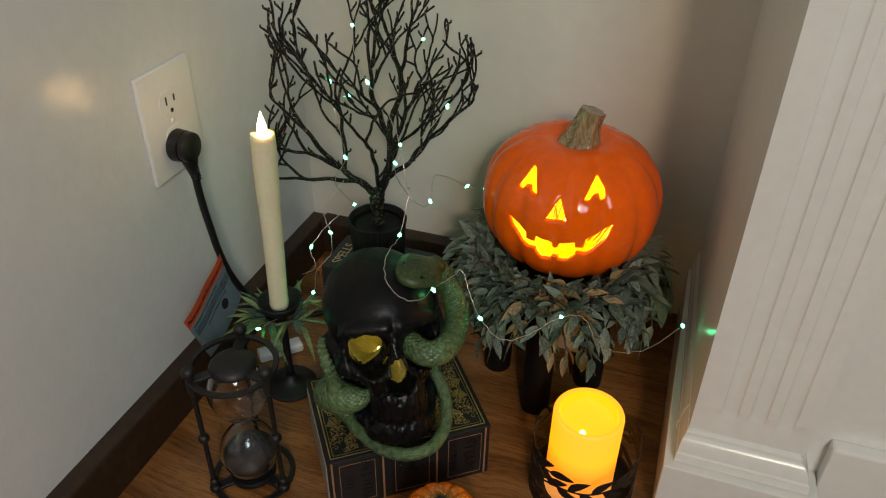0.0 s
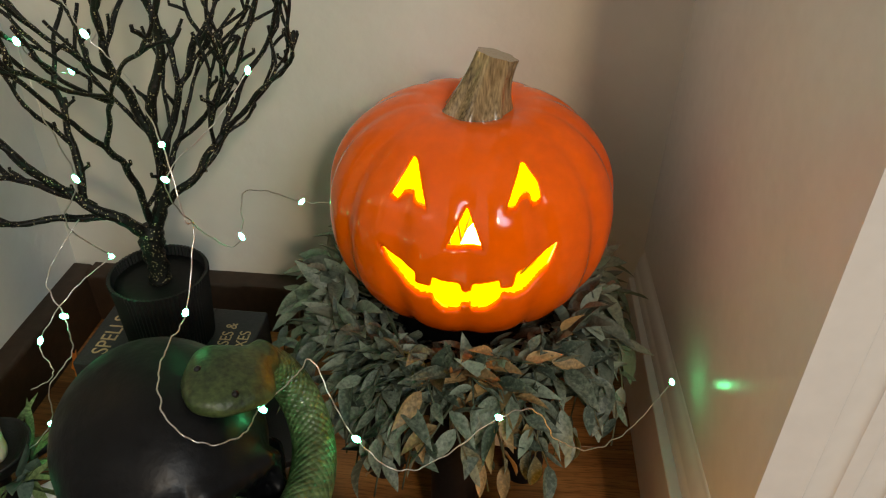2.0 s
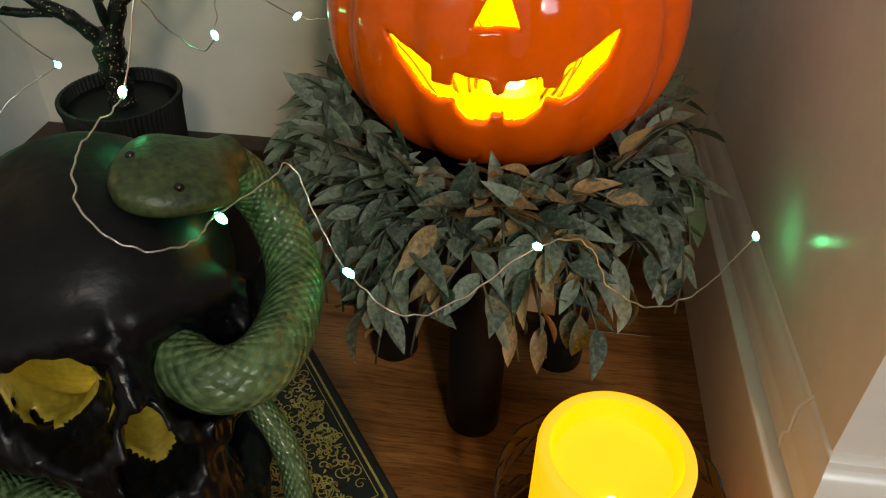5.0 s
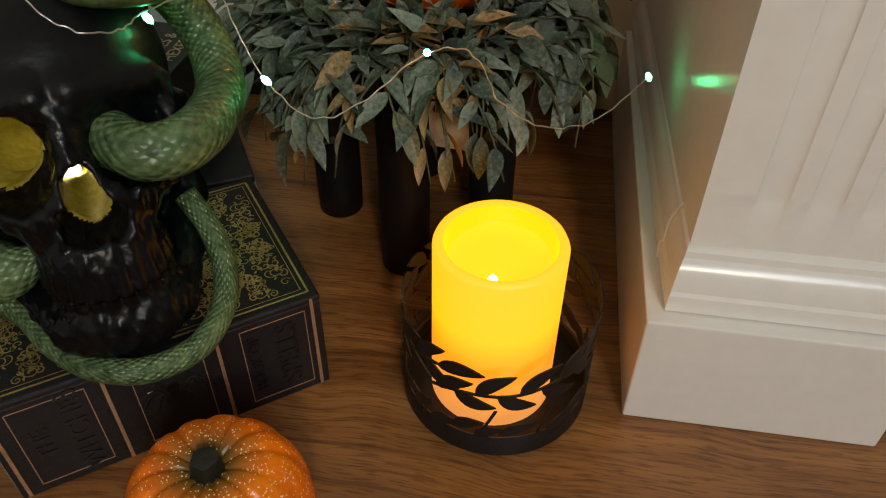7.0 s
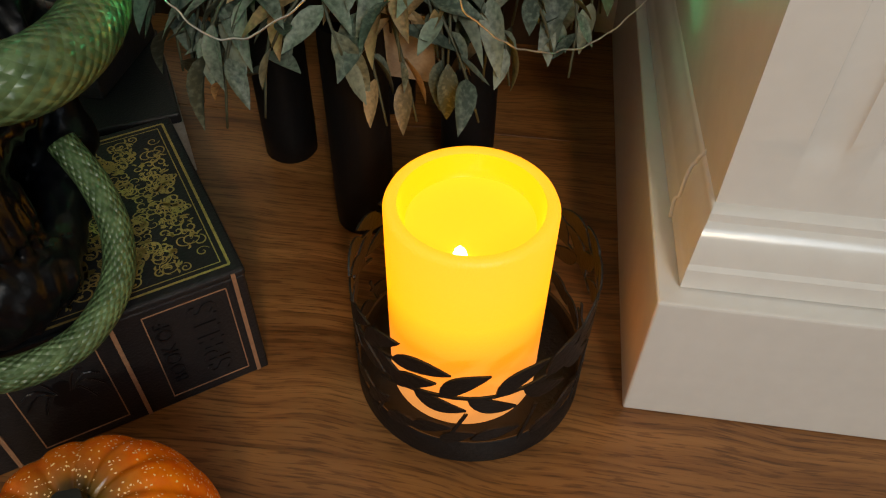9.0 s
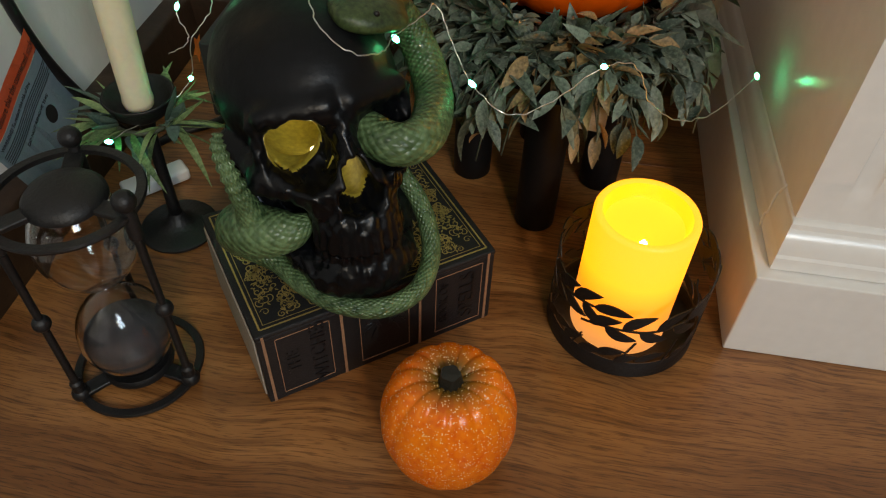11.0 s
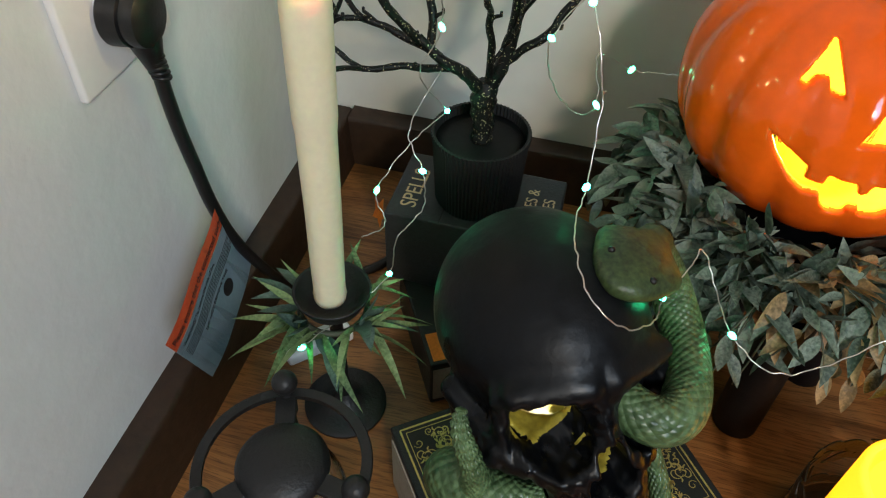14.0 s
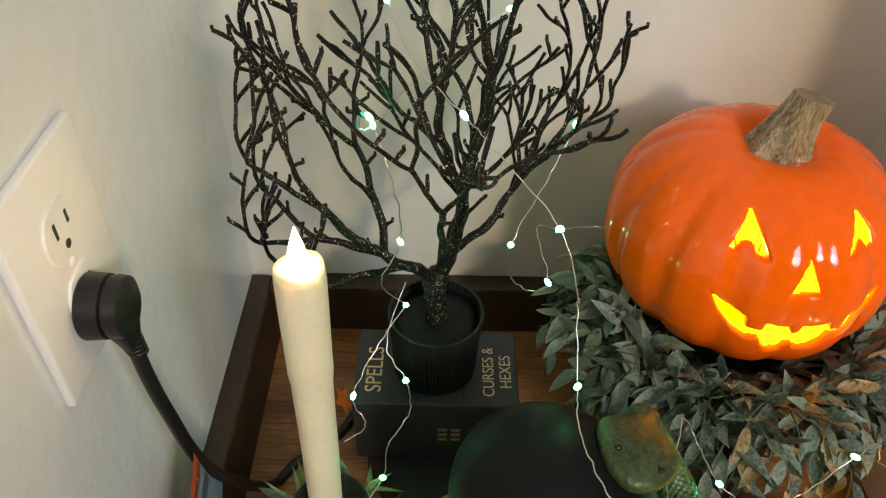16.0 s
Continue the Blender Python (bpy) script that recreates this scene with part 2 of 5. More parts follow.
def fluted_shaft():
    bm = bmesh.new()
    i0, w = 0.0245, PW - 0.0455
    xs, prof = [], []
    cx = [i0 + w * k for k in (0.24, 0.5, 0.76)]
    fr = 0.0075
    for z in (0.1105, 0.135, 0.1375, 0.141, 0.146, 2.4):
        deep = {0.1105: 0, 0.135: 0, 0.1375: 0.55, 0.141: 0.85}.get(z, 1.0)
        row = [(i0 - 0.0175, PD), (i0 - 0.0085, i0)]
        for c in cx:
            for k in range(9):
                a = math.pi * k / 8
                row.append((c - fr * math.cos(a), i0 + deep * 0.0022 * math.sin(a)))
        row += [(0.1185, i0), (0.1185, PD)]
        prof.append([bm.verts.new((x, y, z)) for x, y in row])
    for a, b in zip(prof, prof[1:]):
        for k in range(len(a) - 1):
            bm.faces.new((a[k], a[k + 1], b[k + 1], b[k]))
    return bm


part("shaft", fluted_shaft(), M_WHITE, pil, auto=50)
setting("wall_panel", room(box(0.6635, X1, -0.015, YB, 0.045, H)), M_WHITE, "white painted wall panel beside the pilaster", "wall")
setting("trim", room(box(0.6848, X1, -0.03, -0.0145, 0.0, 0.125, 0.003)), M_WHITE, "white painted base trim beside the pilaster", "trim")


# ---- floor ----
def wood_floor():
    m = bpy.data.materials.new("brown_oak_laminate")
    m.use_nodes = True
    n, l = m.node_tree.nodes, m.node_tree.links
    p = n["Principled BSDF"]
    tc, oi, va = n.new("ShaderNodeTexCoord"), n.new("ShaderNodeObjectInfo"), n.new("ShaderNodeVectorMath")
    va.operation = "MULTIPLY_ADD"
    l.new(oi.outputs["Random"], va.inputs[0])
    va.inputs[1].default_value = (7.3, 3.1, 0)
    l.new(tc.outputs["Object"], va.inputs[2])
    warp, wm = n.new("ShaderNodeTexNoise"), n.new("ShaderNodeVectorMath")
    warp.inputs["Scale"].default_value, warp.inputs["Detail"].default_value = 5.5, 2
    l.new(va.outputs[0], warp.inputs["Vector"])
    wm.operation = "MULTIPLY_ADD"
    l.new(warp.outputs["Color"], wm.inputs[0])
    wm.inputs[1].default_value = (0.0, 0.045, 0)
    l.new(va.outputs[0], wm.inputs[2])

    def layer(scale, detail, dist=0.0):
        mp, t = n.new("ShaderNodeMapping"), n.new("ShaderNodeTexNoise")
        mp.inputs["Scale"].default_value = scale
        t.inputs["Scale"].default_value, t.inputs["Detail"].default_value, t.inputs["Distortion"].default_value = 1, detail, dist
        l.new(wm.outputs[0], mp.inputs["Vector"])
        l.new(mp.outputs[0], t.inputs["Vector"])
        return t.outputs[0]
    broad, grain, pore = layer((3.5, 30, 1), 6, 0.5), layer((11, 330, 1), 5, 0.3), layer((60, 900, 1), 3)
    r1 = n.new("ShaderNodeValToRGB")
    e = r1.color_ramp.elements
    e[0].position, e[0].color = 0.3, (0.165, 0.062, 0.016, 1)
    e[1].position, e[1].color = 0.72, (0.40, 0.180, 0.055, 1)
    l.new(broad, r1.inputs[0])
    cur = r1.outputs[0]
    for src, lo, hi, dark in ((grain, 0.36, 0.52, 0.55), (pore, 0.38, 0.48, 0.5)):
        r, mx = n.new("ShaderNodeValToRGB"), n.new("ShaderNodeMixRGB")
        r.color_ramp.elements[0].position, r.color_ramp.elements[1].position = lo, hi
        r.color_ramp.elements[0].color = (dark, dark * 0.92, dark * 0.85, 1)
        l.new(src, r.inputs[0])
        mx.blend_type = "MULTIPLY"
        mx.inputs[0].default_value = 0.85
        l.new(cur, mx.inputs[1])
        l.new(r.outputs[0], mx.inputs[2])
        cur = mx.outputs[0]
    l.new(cur, p.inputs["Base Color"])
    p.inputs["Roughness"].default_value = 0.34
    bp = n.new("ShaderNodeBump")
    bp.inputs["Strength"].default_value, bp.inputs["Distance"].default_value = 0.25, 0.0006
    l.new(grain, bp.inputs["Height"])
    l.new(bp.outputs[0], p.inputs["Normal"])
    return m


M_FLOOR = wood_floor()
floor = setting("floor", room(box(-0.1, X1 + 0.1, Y0 - 0.1, YB + 0.1, -0.05, -0.003)), M_BASE, "brown oak laminate floor with dark grain", "floor")


# ---- outlet and plug ----
def outlet():
    o = thing("wall_outlet", ROOM @ pose(0, 0.0065, 0.3205), "white duplex wall outlet with a plug in its lower socket", "outlet", kind="structure")
    bm = box(0, 0.0055, -0.0425, 0.0425, -0.058, 0.058, 0.002, 3)
    part("cover_plate", bm, M_PLATE, o, auto=40)
    for s in (1, -1):
        f = bmesh.new()
        bmesh.ops.create_cone(f, cap_ends=True, segments=40, radius1=0.0172, radius2=0.0168, depth=0.002)
        for v in f.verts:
            v.co = Vector((v.co.z + 0.0060, v.co.y, max(-0.0142, min(0.0142, v.co.x)) + s * 0.0195))
        face = part("socket_face", f, M_PLATE, o, auto=30)
        for y, h in ((-0.0063, 0.0088), (0.0063, 0.007)):
            part("slot", box(0.0071, 0.0073, y - 0.0011, y + 0.0011, s * 0.0195 + 0.004 - h / 2, s * 0.0195 + 0.004 + h / 2), M_SLOT, face)
        g = bmesh.new()
        bmesh.ops.create_cone(g, cap_ends=True, segments=16, radius1=0.0024, radius2=0.0024, depth=0.0003)
        for v in g.verts:
            v.co = Vector((0.0072 + v.co.z, v.co.y, v.co.x + s * 0.0195 - 0.0075))
        part("ground_slot", g, M_SLOT, face)
    sc = lathe([(0, 0.0012), (0.0026, 0.0008), (0.0032, 0)], 16)
    sc.transform(Matrix.Translation((0.0055, 0, 0)) @ Matrix.Rotation(radians(90), 4, "Y"))
    part("screw", sc, M_PLATE, o, smooth=True)


outlet()


def plug():
    o = thing("power_plug", ROOM @ pose(0.007, 0.0015, 0.2955), "black angled rubber power plug with its cord", "plug")
    b = lathe([(0, 0.022), (0.012, 0.022), (0.0155, 0.020), (0.0162, 0.016), (0.0155, 0.0125), (0.0148, 0.012), (0.0165, 0.0112), (0.0172, 0.001), (0.0165, 0), (0, 0)], 40)
    b.transform(Matrix.Rotation(radians(90), 4, "Y"))
    part("head", b, M_RUBBER, o, auto=35)
    n = bmesh.new()
    path = spline([(0.011, 0, 0.004), (0.0125, 0.001, -0.012), (0.013, 0.002, -0.024), (0.0135, 0.004, -0.034)], 12)
    tube(path, [0.0105, 0.0104, 0.0102, 0.0098, 0.0093, 0.0086, 0.0078, 0.007, 0.0063, 0.0058, 0.0054, 0.005], 14, n)
    part("neck", n, M_RUBBER, o, smooth=True)
    for k in range(5):
        c = Vector((0.0131 + 0.0002 * k, 0.0022 + 0.0006 * k, -0.0245 - 0.0036 * k))
        part("relief_ring", ring(0.0056 - 0.0003 * k, 0.0014, 20, 6, m=Matrix.Translation(c) @ Matrix.Rotation(radians(-18), 4, "X")), M_RUBBER, o, smooth=True)
    cord = spline([(0.0135, 0.004, -0.034), (0.0138, 0.0042, -0.05), (0.0152, 0.005, -0.075), (0.0180, 0.0065, -0.103), (0.0205, 0.0095, -0.135), (0.0225, 0.020, -0.175), (0.028, 0.038, -0.22), (0.036, 0.060, -0.265), (0.045, 0.080, -0.2915), (0.058, 0.10, -0.2935), (0.088, 0.125, -0.2935), (0.105, 0.155, -0.2935)], 60)
    part("cord", tube(cord, 0.0042, 10), M_RUBBER, o, smooth=True)


plug()
M_ORANGE_TAG = mat("orange_vinyl", (0.62, 0.10, 0.03), 0.35, var=0.08, scale=40, bump=0.2, bscale=60)
M_BLUE_TAG = mat("blue_grey_vinyl", (0.20, 0.27, 0.33), 0.35, var=0.06, scale=40, bump=0.2, bscale=60)
M_INK = mat("black_ink", (0.012, 0.012, 0.014), 0.6)


def cord_tag():
    """A folded warning label: its top edge wraps the cord, its long side leans to the wall."""
    a, b = Vector((0.0295, -0.358, 0.124)), Vector((0.0305, -0.271, 0.160))
    o = thing("cord_warning_tag", Matrix.Identity(4), "orange and blue-grey plastic warning tag on the power cord", "tag")
    right = (b - a).normalized()
    down = Vector((-0.001, 0.027, -0.082)).normalized()
    down = (down - right * down.dot(right)).normalized()
    nrm = right.cross(down) * -1
    m = Matrix(((right.x, -down.x, -nrm.x, a.x), (right.y, -down.y, -nrm.y, a.y), (right.z, -down.z, -nrm.z, a.z), (0, 0, 0, 1)))
    if (m.to_3x3() @ Vector((0, 0, 1))).x < 0:
        m = m @ Matrix.Diagonal((1, 1, -1, 1))
    L = (b - a).length

    def sheet(y0, y1, z, bow=0.002):
        bm = bmesh.new()
        rows = []
        for i in range(13):
            u = i / 12
            dz = bow * math.sin(math.pi * u) + 0.0008 * math.sin(9 * u)
            x = u * L
            rows.append([bm.verts.new((x, y0, z + dz)), bm.verts.new((x, y1 - (0.0 if y1 > -0.02 else 0.006 * math.sin(math.pi * u)), z + dz * 0.8))])
        for p, q in zip(rows, rows[1:]):
            bm.faces.new((p[0], q[0], q[1], p[1]))
        bmesh.ops.solidify(bm, geom=bm.faces[:], thickness=0.0004)
        bm.transform(m)
        return bm
    part("header_strip", sheet(0, -0.018, 0), M_ORANGE_TAG, o, "orange strip with bold black writing", smooth=True)
    part("body", sheet(-0.018, -0.086, 0), M_BLUE_TAG, o, "blue-grey sheet with fine print", smooth=True)

    def put(me, x, y, name="lettering"):
        for v in me.vertices:
            X = v.co.x + x
            u = max(0, min(1, X / L))
            v.co = Vector((X, v.co.y + y, v.co.z + 0.0007 + 0.002 * math.sin(math.pi * u) + 0.0008 * math.sin(9 * u)))
        me.transform(m)
        part_mesh(name, me, M_INK, o)
    put(text_mesh("Please ensure that the connected socket", 0.0088, 0.0001, sx=0.62), L * 0.5, -0.0095)
    put(text_mesh("WARNING! To reduce the risk of fire", 0.005, 0.0001, sx=0.72), L * 0.36, -0.0225)
    put(text_mesh("DO NOT REMOVE THIS", 0.0042, 0.0001), L * 0.48, -0.045)
    for r in range(6):
        g = box(L * 0.04, L * (0.93 - 0.03 * (r % 3)), -0.0280 - 0.0022 * r, -0.0274 - 0.0022 * r, 0, 0.0001)
        bmesh.ops.subdivide_edges(g, edges=[e for e in g.edges if e.calc_length() > 0.02], cuts=16)
        me = bpy.data.meshes.new("bars")
        g.to_mesh(me)
        g.free()
        put(me, 0, 0, "print_line")
    d = lathe([(0, 0), (0.0085, 0), (0.0085, 0.0001), (0, 0.0001)], 32)
    d.transform(Matrix.Diagonal((0.72, 1, 1, 1)))
    me = bpy.data.meshes.new("mark")
    d.to_mesh(me)
    d.free()
    put(me, L * 0.62, -0.058, "round_mark")


cord_tag()

# ---- box of books under the skull ----
M_COVER = mat("black_book_cloth", (0.009, 0.009, 0.0105), 0.5, var=0.3, scale=30, bump=0.25, bscale=700)
M_GOLD = mat("gold_foil_print", (0.62, 0.46, 0.16), 0.38, metal=0.75, var=0.25, scale=60)
M_COPPER = mat("copper_line_print", (0.45, 0.26, 0.15), 0.45, metal=0.4, var=0.2, scale=60)
M_DARKPRINT = mat("black_gloss_print", (0.004, 0.004, 0.005), 0.3)
M_PAGES = mat("aged_page_edges", (0.34, 0.30, 0.24), 0.8, var=0.15, scale=80)


def ribbon(points, width, z, bm, taper=True):
    """A flat strip along plane points, as printed foil with a hair of thickness."""
    P = [Vector((p[0], p[1], 0)) for p in points]
    rows = []
    for i, p in enumerate(P):
        t = (P[min(i + 1, len(P) - 1)] - P[max(i - 1, 0)]).normalized()
        nrm = Vector((-t.y, t.x, 0))
        w = width * (0.35 + 0.65 * math.sin(math.pi * min(1, 0.12 + 0.88 * i / (len(P) - 1))) if taper else 1) / 2
        rows.append((bm.verts.new((p.x + nrm.x * w, p.y + nrm.y * w, z)), bm.verts.new((p.x - nrm.x * w, p.y - nrm.y * w, z))))
    for a, b in zip(rows, rows[1:]):
        bm.faces.new((a[0], a[1], b[1], b[0]))


def curl(cx, cy, r, a0, turns, sgn, n=26):
    out = []
    for i in range(n):
        u = i / (n - 1)
        a = a0 + sgn * turns * 2 * math.pi * u
        rr = r * (1 - 0.86 * u)
        out.append((cx + rr * math.cos(a), cy + rr * math.sin(a)))
    return out


BW, BD, BH = 0.168, 0.1195, 0.071
BOOKS = pose(0.2685, -0.356, 0, 0, 0, 33.6)


def book_box():
    o = thing("book_box", BOOKS, "black storage box shaped as three books with gold scrollwork", "box")
    w, d = BW / 2, BD / 2
    part("case", box(-w, w, -d, d, 0.0, BH - 0.004, 0.001), M_COVER, o)
    part("lid", box(-w - 0.0005, w + 0.0005, -d - 0.0005, d + 0.0005, BH - 0.004, BH, 0.0012), M_COVER, o)
    part("page_edge", box(-w - 0.0012, -w - 0.0002, -d + 0.004, d - 0.004, 0.006, BH - 0.008), M_PAGES, o, "cream painted page edges")
    z = BH + 0.0003
    g = bmesh.new()
    for ins, wd in ((0.0045, 0.0012), (0.0075, 0.0005)):
        a, b = w - ins, d - ins
        for p, q in (((-a, -b), (a, -b)), ((a, -b), (a, b)), ((a, b), (-a, b)), ((-a, b), (-a, -b))):
            ribbon([p, q], wd, z, g, False)
    part("border", g, M_GOLD, o, "gold printed border lines")
    rnd = random.Random(5)
    base = bmesh.new()
    W, D = w - 0.011, d - 0.011
    for k in range(150):
        cx, cy = rnd.uniform(0.002, W), rnd.uniform(0.002, D)
        if (cx / W) ** 2 + (cy / D) ** 2 < 0.18:
            continue
        r = rnd.uniform(0.0022, 0.0056)
        r = min(r, W - cx + 0.003, D - cy + 0.003)
        a0 = rnd.uniform(0, 6.28)
        ribbon(curl(cx, cy, r, a0, rnd.uniform(0.8, 1.5), rnd.choice((-1, 1))), rnd.uniform(0.0005, 0.0010), z + 0.00004 * (k % 5), base)
        for j in range(3):
            aa = a0 + rnd.uniform(-1, 1)
            x, y = cx + r * math.cos(aa), cy + r * math.sin(aa)
            if x < W and y < D:
                ln = rnd.uniform(0.0015, 0.0034)
                ribbon([(x + ln * u * math.cos(aa + 0.8 * u), y + ln * u * math.sin(aa + 0.8 * u)) for u in (0, 0.25, 0.5, 0.75, 1)], 0.0011, z + 0.0002, base)
    src = bpy.data.meshes.new("scroll")
    base.to_mesh(src)
    base.free()
    for sx, sy in ((1, 1), (-1, 1), (1, -1), (-1, -1)):
        me = src.copy()
        me.transform(Matrix.Diagonal((sx, sy, 1, 1)))
        part_mesh("scrollwork", me, M_GOLD, o, "gold printed scrolls")
    y = -d - 0.0007
    for x in (-w + 0.004, -w / 3 - 0.001, w / 3 - 0.001, w - 0.005):
        part("spine_line", box(x - 0.0009, x + 0.0009, y, -d + 0.0002, 0.001, BH - 0.001), M_COPPER, o, "copper printed line")
    for k in range(3):
        x0, x1 = -w + k * BW / 3 + 0.011, -w + (k + 1) * BW / 3 - 0.009
        for a, b, c, e in ((x0, x0 + 0.0005, 0.006, BH - 0.008), (x1 - 0.0005, x1, 0.006, BH - 0.008), (x0, x1, 0.006, 0.0065), (x0, x1, BH - 0.0085, BH - 0.008)):
            part("panel_line", box(a, b, -d - 0.0003, -d + 0.0002, c, e), M_COPPER, o)
    for body, x, s in (("THE", -w + 0.021, 0.012), ("WITCHES", -w + 0.0385, 0.0145), ("BOOK OF", w - 0.0385, 0.0095), ("SPELLS", w - 0.0205, 0.0165)):
        me = text_mesh(body, s, 0.0002)
        me.transform(Matrix.Translation((x, -d - 0.0004, BH / 2)) @ Matrix.Rotation(radians(90), 4, "X") @ Matrix.Rotation(radians(90), 4, "Z"))
        part_mesh("spine_lettering", me, M_DARKPRINT, o, "glossy black lettering")
    sp = bmesh.new()
    for cx, cz, r in ((0.001, BH / 2 - 0.002, 0.0055), (0.001, BH / 2 + 0.006, 0.0035)):
        b2 = lathe([(0, 0.0002), (r, 0.0002), (r, 0)], 20)
        b2.transform(Matrix.Translation((cx, -d - 0.0002, cz)) @ Matrix.Rotation(radians(90), 4, "X"))
        tmp = bpy.data.meshes.new("t")
        b2.to_mesh(tmp)
        b2.free()
        sp.from_mesh(tmp)
    for s in (-1, 1):
        for k in range(4):
            a = radians(-50 + 34 * k)
            pts = [(0.001 + s * (0.004 + 0.012 * u) * math.cos(a), BH / 2 + 0.002 + 0.013 * u * math.sin(a) + 0.005 * math.sin(math.pi * u)) for u in (0, 0.25, 0.5, 0.75, 1)]
            tube([(p[0], -d - 0.0003, p[1]) for p in pts], 0.0005, 5, sp)
    part("spider_print", sp, M_DARKPRINT, o, "glossy black spider print")


book_box()


# ---- skull ornament with a snake ----
def skull_glaze():
    """Satin black crown that turns into wet, brushed gloss over the face."""
    m = mat("black_glazed_resin", (0.0022, 0.0027, 0.0036), 0.36, var=0.4, scale=25, bump=0.38, bscale=95, spec=0.24)
    n, l = m.node_tree.nodes, m.node_tree.links
    p = n["Principled BSDF"]
    tc, no, mp, r = n.new("ShaderNodeTexCoord"), n.new("ShaderNodeTexNoise"), n.new("ShaderNodeMapping"), n.new("ShaderNodeMapRange")
    mp.inputs["Scale"].default_value = (1.0, 1.0, 0.45)
    l.new(tc.outputs["Object"], mp.inputs["Vector"])
    l.new(mp.outputs[0], no.inputs["Vector"])
    no.inputs["Scale"].default_value, no.inputs["Detail"].default_value = 42, 3
    l.new(no.outputs[0], r.inputs[0])
    r.inputs[1].default_value, r.inputs[2].default_value, r.inputs[3].default_value, r.inputs[4].default_value = 0.35, 0.65, 0.2, 0.44
    sx, top, ad = n.new("ShaderNodeSeparateXYZ"), n.new("ShaderNodeMapRange"), n.new("ShaderNodeMath")
    l.new(tc.outputs["Object"], sx.inputs[0])
    l.new(sx.outputs["Z"], top.inputs[0])
    top.inputs[1].default_value, top.inputs[2].default_value, top.inputs[3].default_value, top.inputs[4].default_value = 0.105, 0.140, 0.0, 0.2
    ad.operation = "ADD"
    l.new(r.outputs[0], ad.inputs[0])
    l.new(top.outputs[0], ad.inputs[1])
    l.new(ad.outputs[0], p.inputs["Roughness"])
    return m


M_SKULL = skull_glaze()
M_LINING = mat("gold_foil_lining", (0.46, 0.38, 0.05), 0.5, metal=0.3, var=0.25, scale=40, bump=1.0, bscale=45)
M_BULB = glow("warm_white_led", (1.0, 0.88, 0.55), 22.0)


def snake_skin():
    m = mat("green_snake_scales", (0.030, 0.068, 0.022), 0.36, var=0.3, scale=26, tint=(0.115, 0.185, 0.080), coat=0.1)
    n, l = m.node_tree.nodes, m.node_tree.links
    p = n["Principled BSDF"]
    uv, mp, vo, bp = n.new("ShaderNodeTexCoord"), n.new("ShaderNodeMapping"), n.new("ShaderNodeTexVoronoi"), n.new("ShaderNodeBump")
    mp.inputs["Scale"].default_value = (27, 400, 1)
    mp2 = n.new("ShaderNodeMapping")
    mp2.inputs["Rotation"].default_value = (0, 0, radians(45))
    mp2.inputs["Scale"].default_value = (0.72, 0.72, 1)
    vo.voronoi_dimensions = "2D"
    vo.inputs["Scale"].default_value, vo.inputs["Randomness"].default_value = 1.0, 0.12
    l.new(uv.outputs["UV"], mp.inputs["Vector"])
    l.new(mp.outputs[0], mp2.inputs["Vector"])
    l.new(mp2.outputs[0], vo.inputs["Vector"])
    bp.invert = True
    bp.inputs["Strength"].default_value, bp.inputs["Distance"].default_value = 0.75, 0.0018
    l.new(vo.outputs["Distance"], bp.inputs["Height"])
    l.new(bp.outputs[0], p.inputs["Normal"])
    return m


M_SNAKE = snake_skin()
M_SNAKE_HEAD = mat("olive_snake_head", (0.018, 0.034, 0.010), 0.45, var=0.35, scale=45, tint=(0.046, 0.072, 0.022), bump=0.5, bscale=140)


def ell(x, y, z, c, r):
    qx, qy, qz = (x - c[0]) / r[0], (y - c[1]) / r[1], (z - c[2]) / r[2]
    k0 = np.sqrt(qx * qx + qy * qy + qz * qz) + 1e-6
    k1 = np.sqrt((qx / r[0]) ** 2 + (qy / r[1]) ** 2 + (qz / r[2]) ** 2) + 1e-6
    return k0 * (k0 - 1) / k1


def cap(x, y, z, a, b, r):
    a, b = np.array(a, float), np.array(b, float)
    d = b - a
    h = np.clip(((x - a[0]) * d[0] + (y - a[1]) * d[1] + (z - a[2]) * d[2]) / d.dot(d), 0, 1)
    return np.sqrt((x - a[0] - d[0] * h) ** 2 + (y - a[1] - d[1] * h) ** 2 + (z - a[2] - d[2] * h) ** 2) - r


def smin(a, b, k):
    h = np.clip(0.5 + 0.5 * (b - a) / k, 0, 1)
    return b + (a - b) * h - k * h * (1 - h)


def smax(a, b, k):
    return -smin(-a, -b, k)


def cavity(x, y, z):
    c = ell(x, y, z, (0, 4, 104), (45, 46, 43))
    c = smin(c, ell(x, y, z, (-26, -31, 101), (14.5, 24, 19)), 3)
    return smin(c, ell(x, y, z, (1, -40, 82), (11, 32, 17)), 2.5)


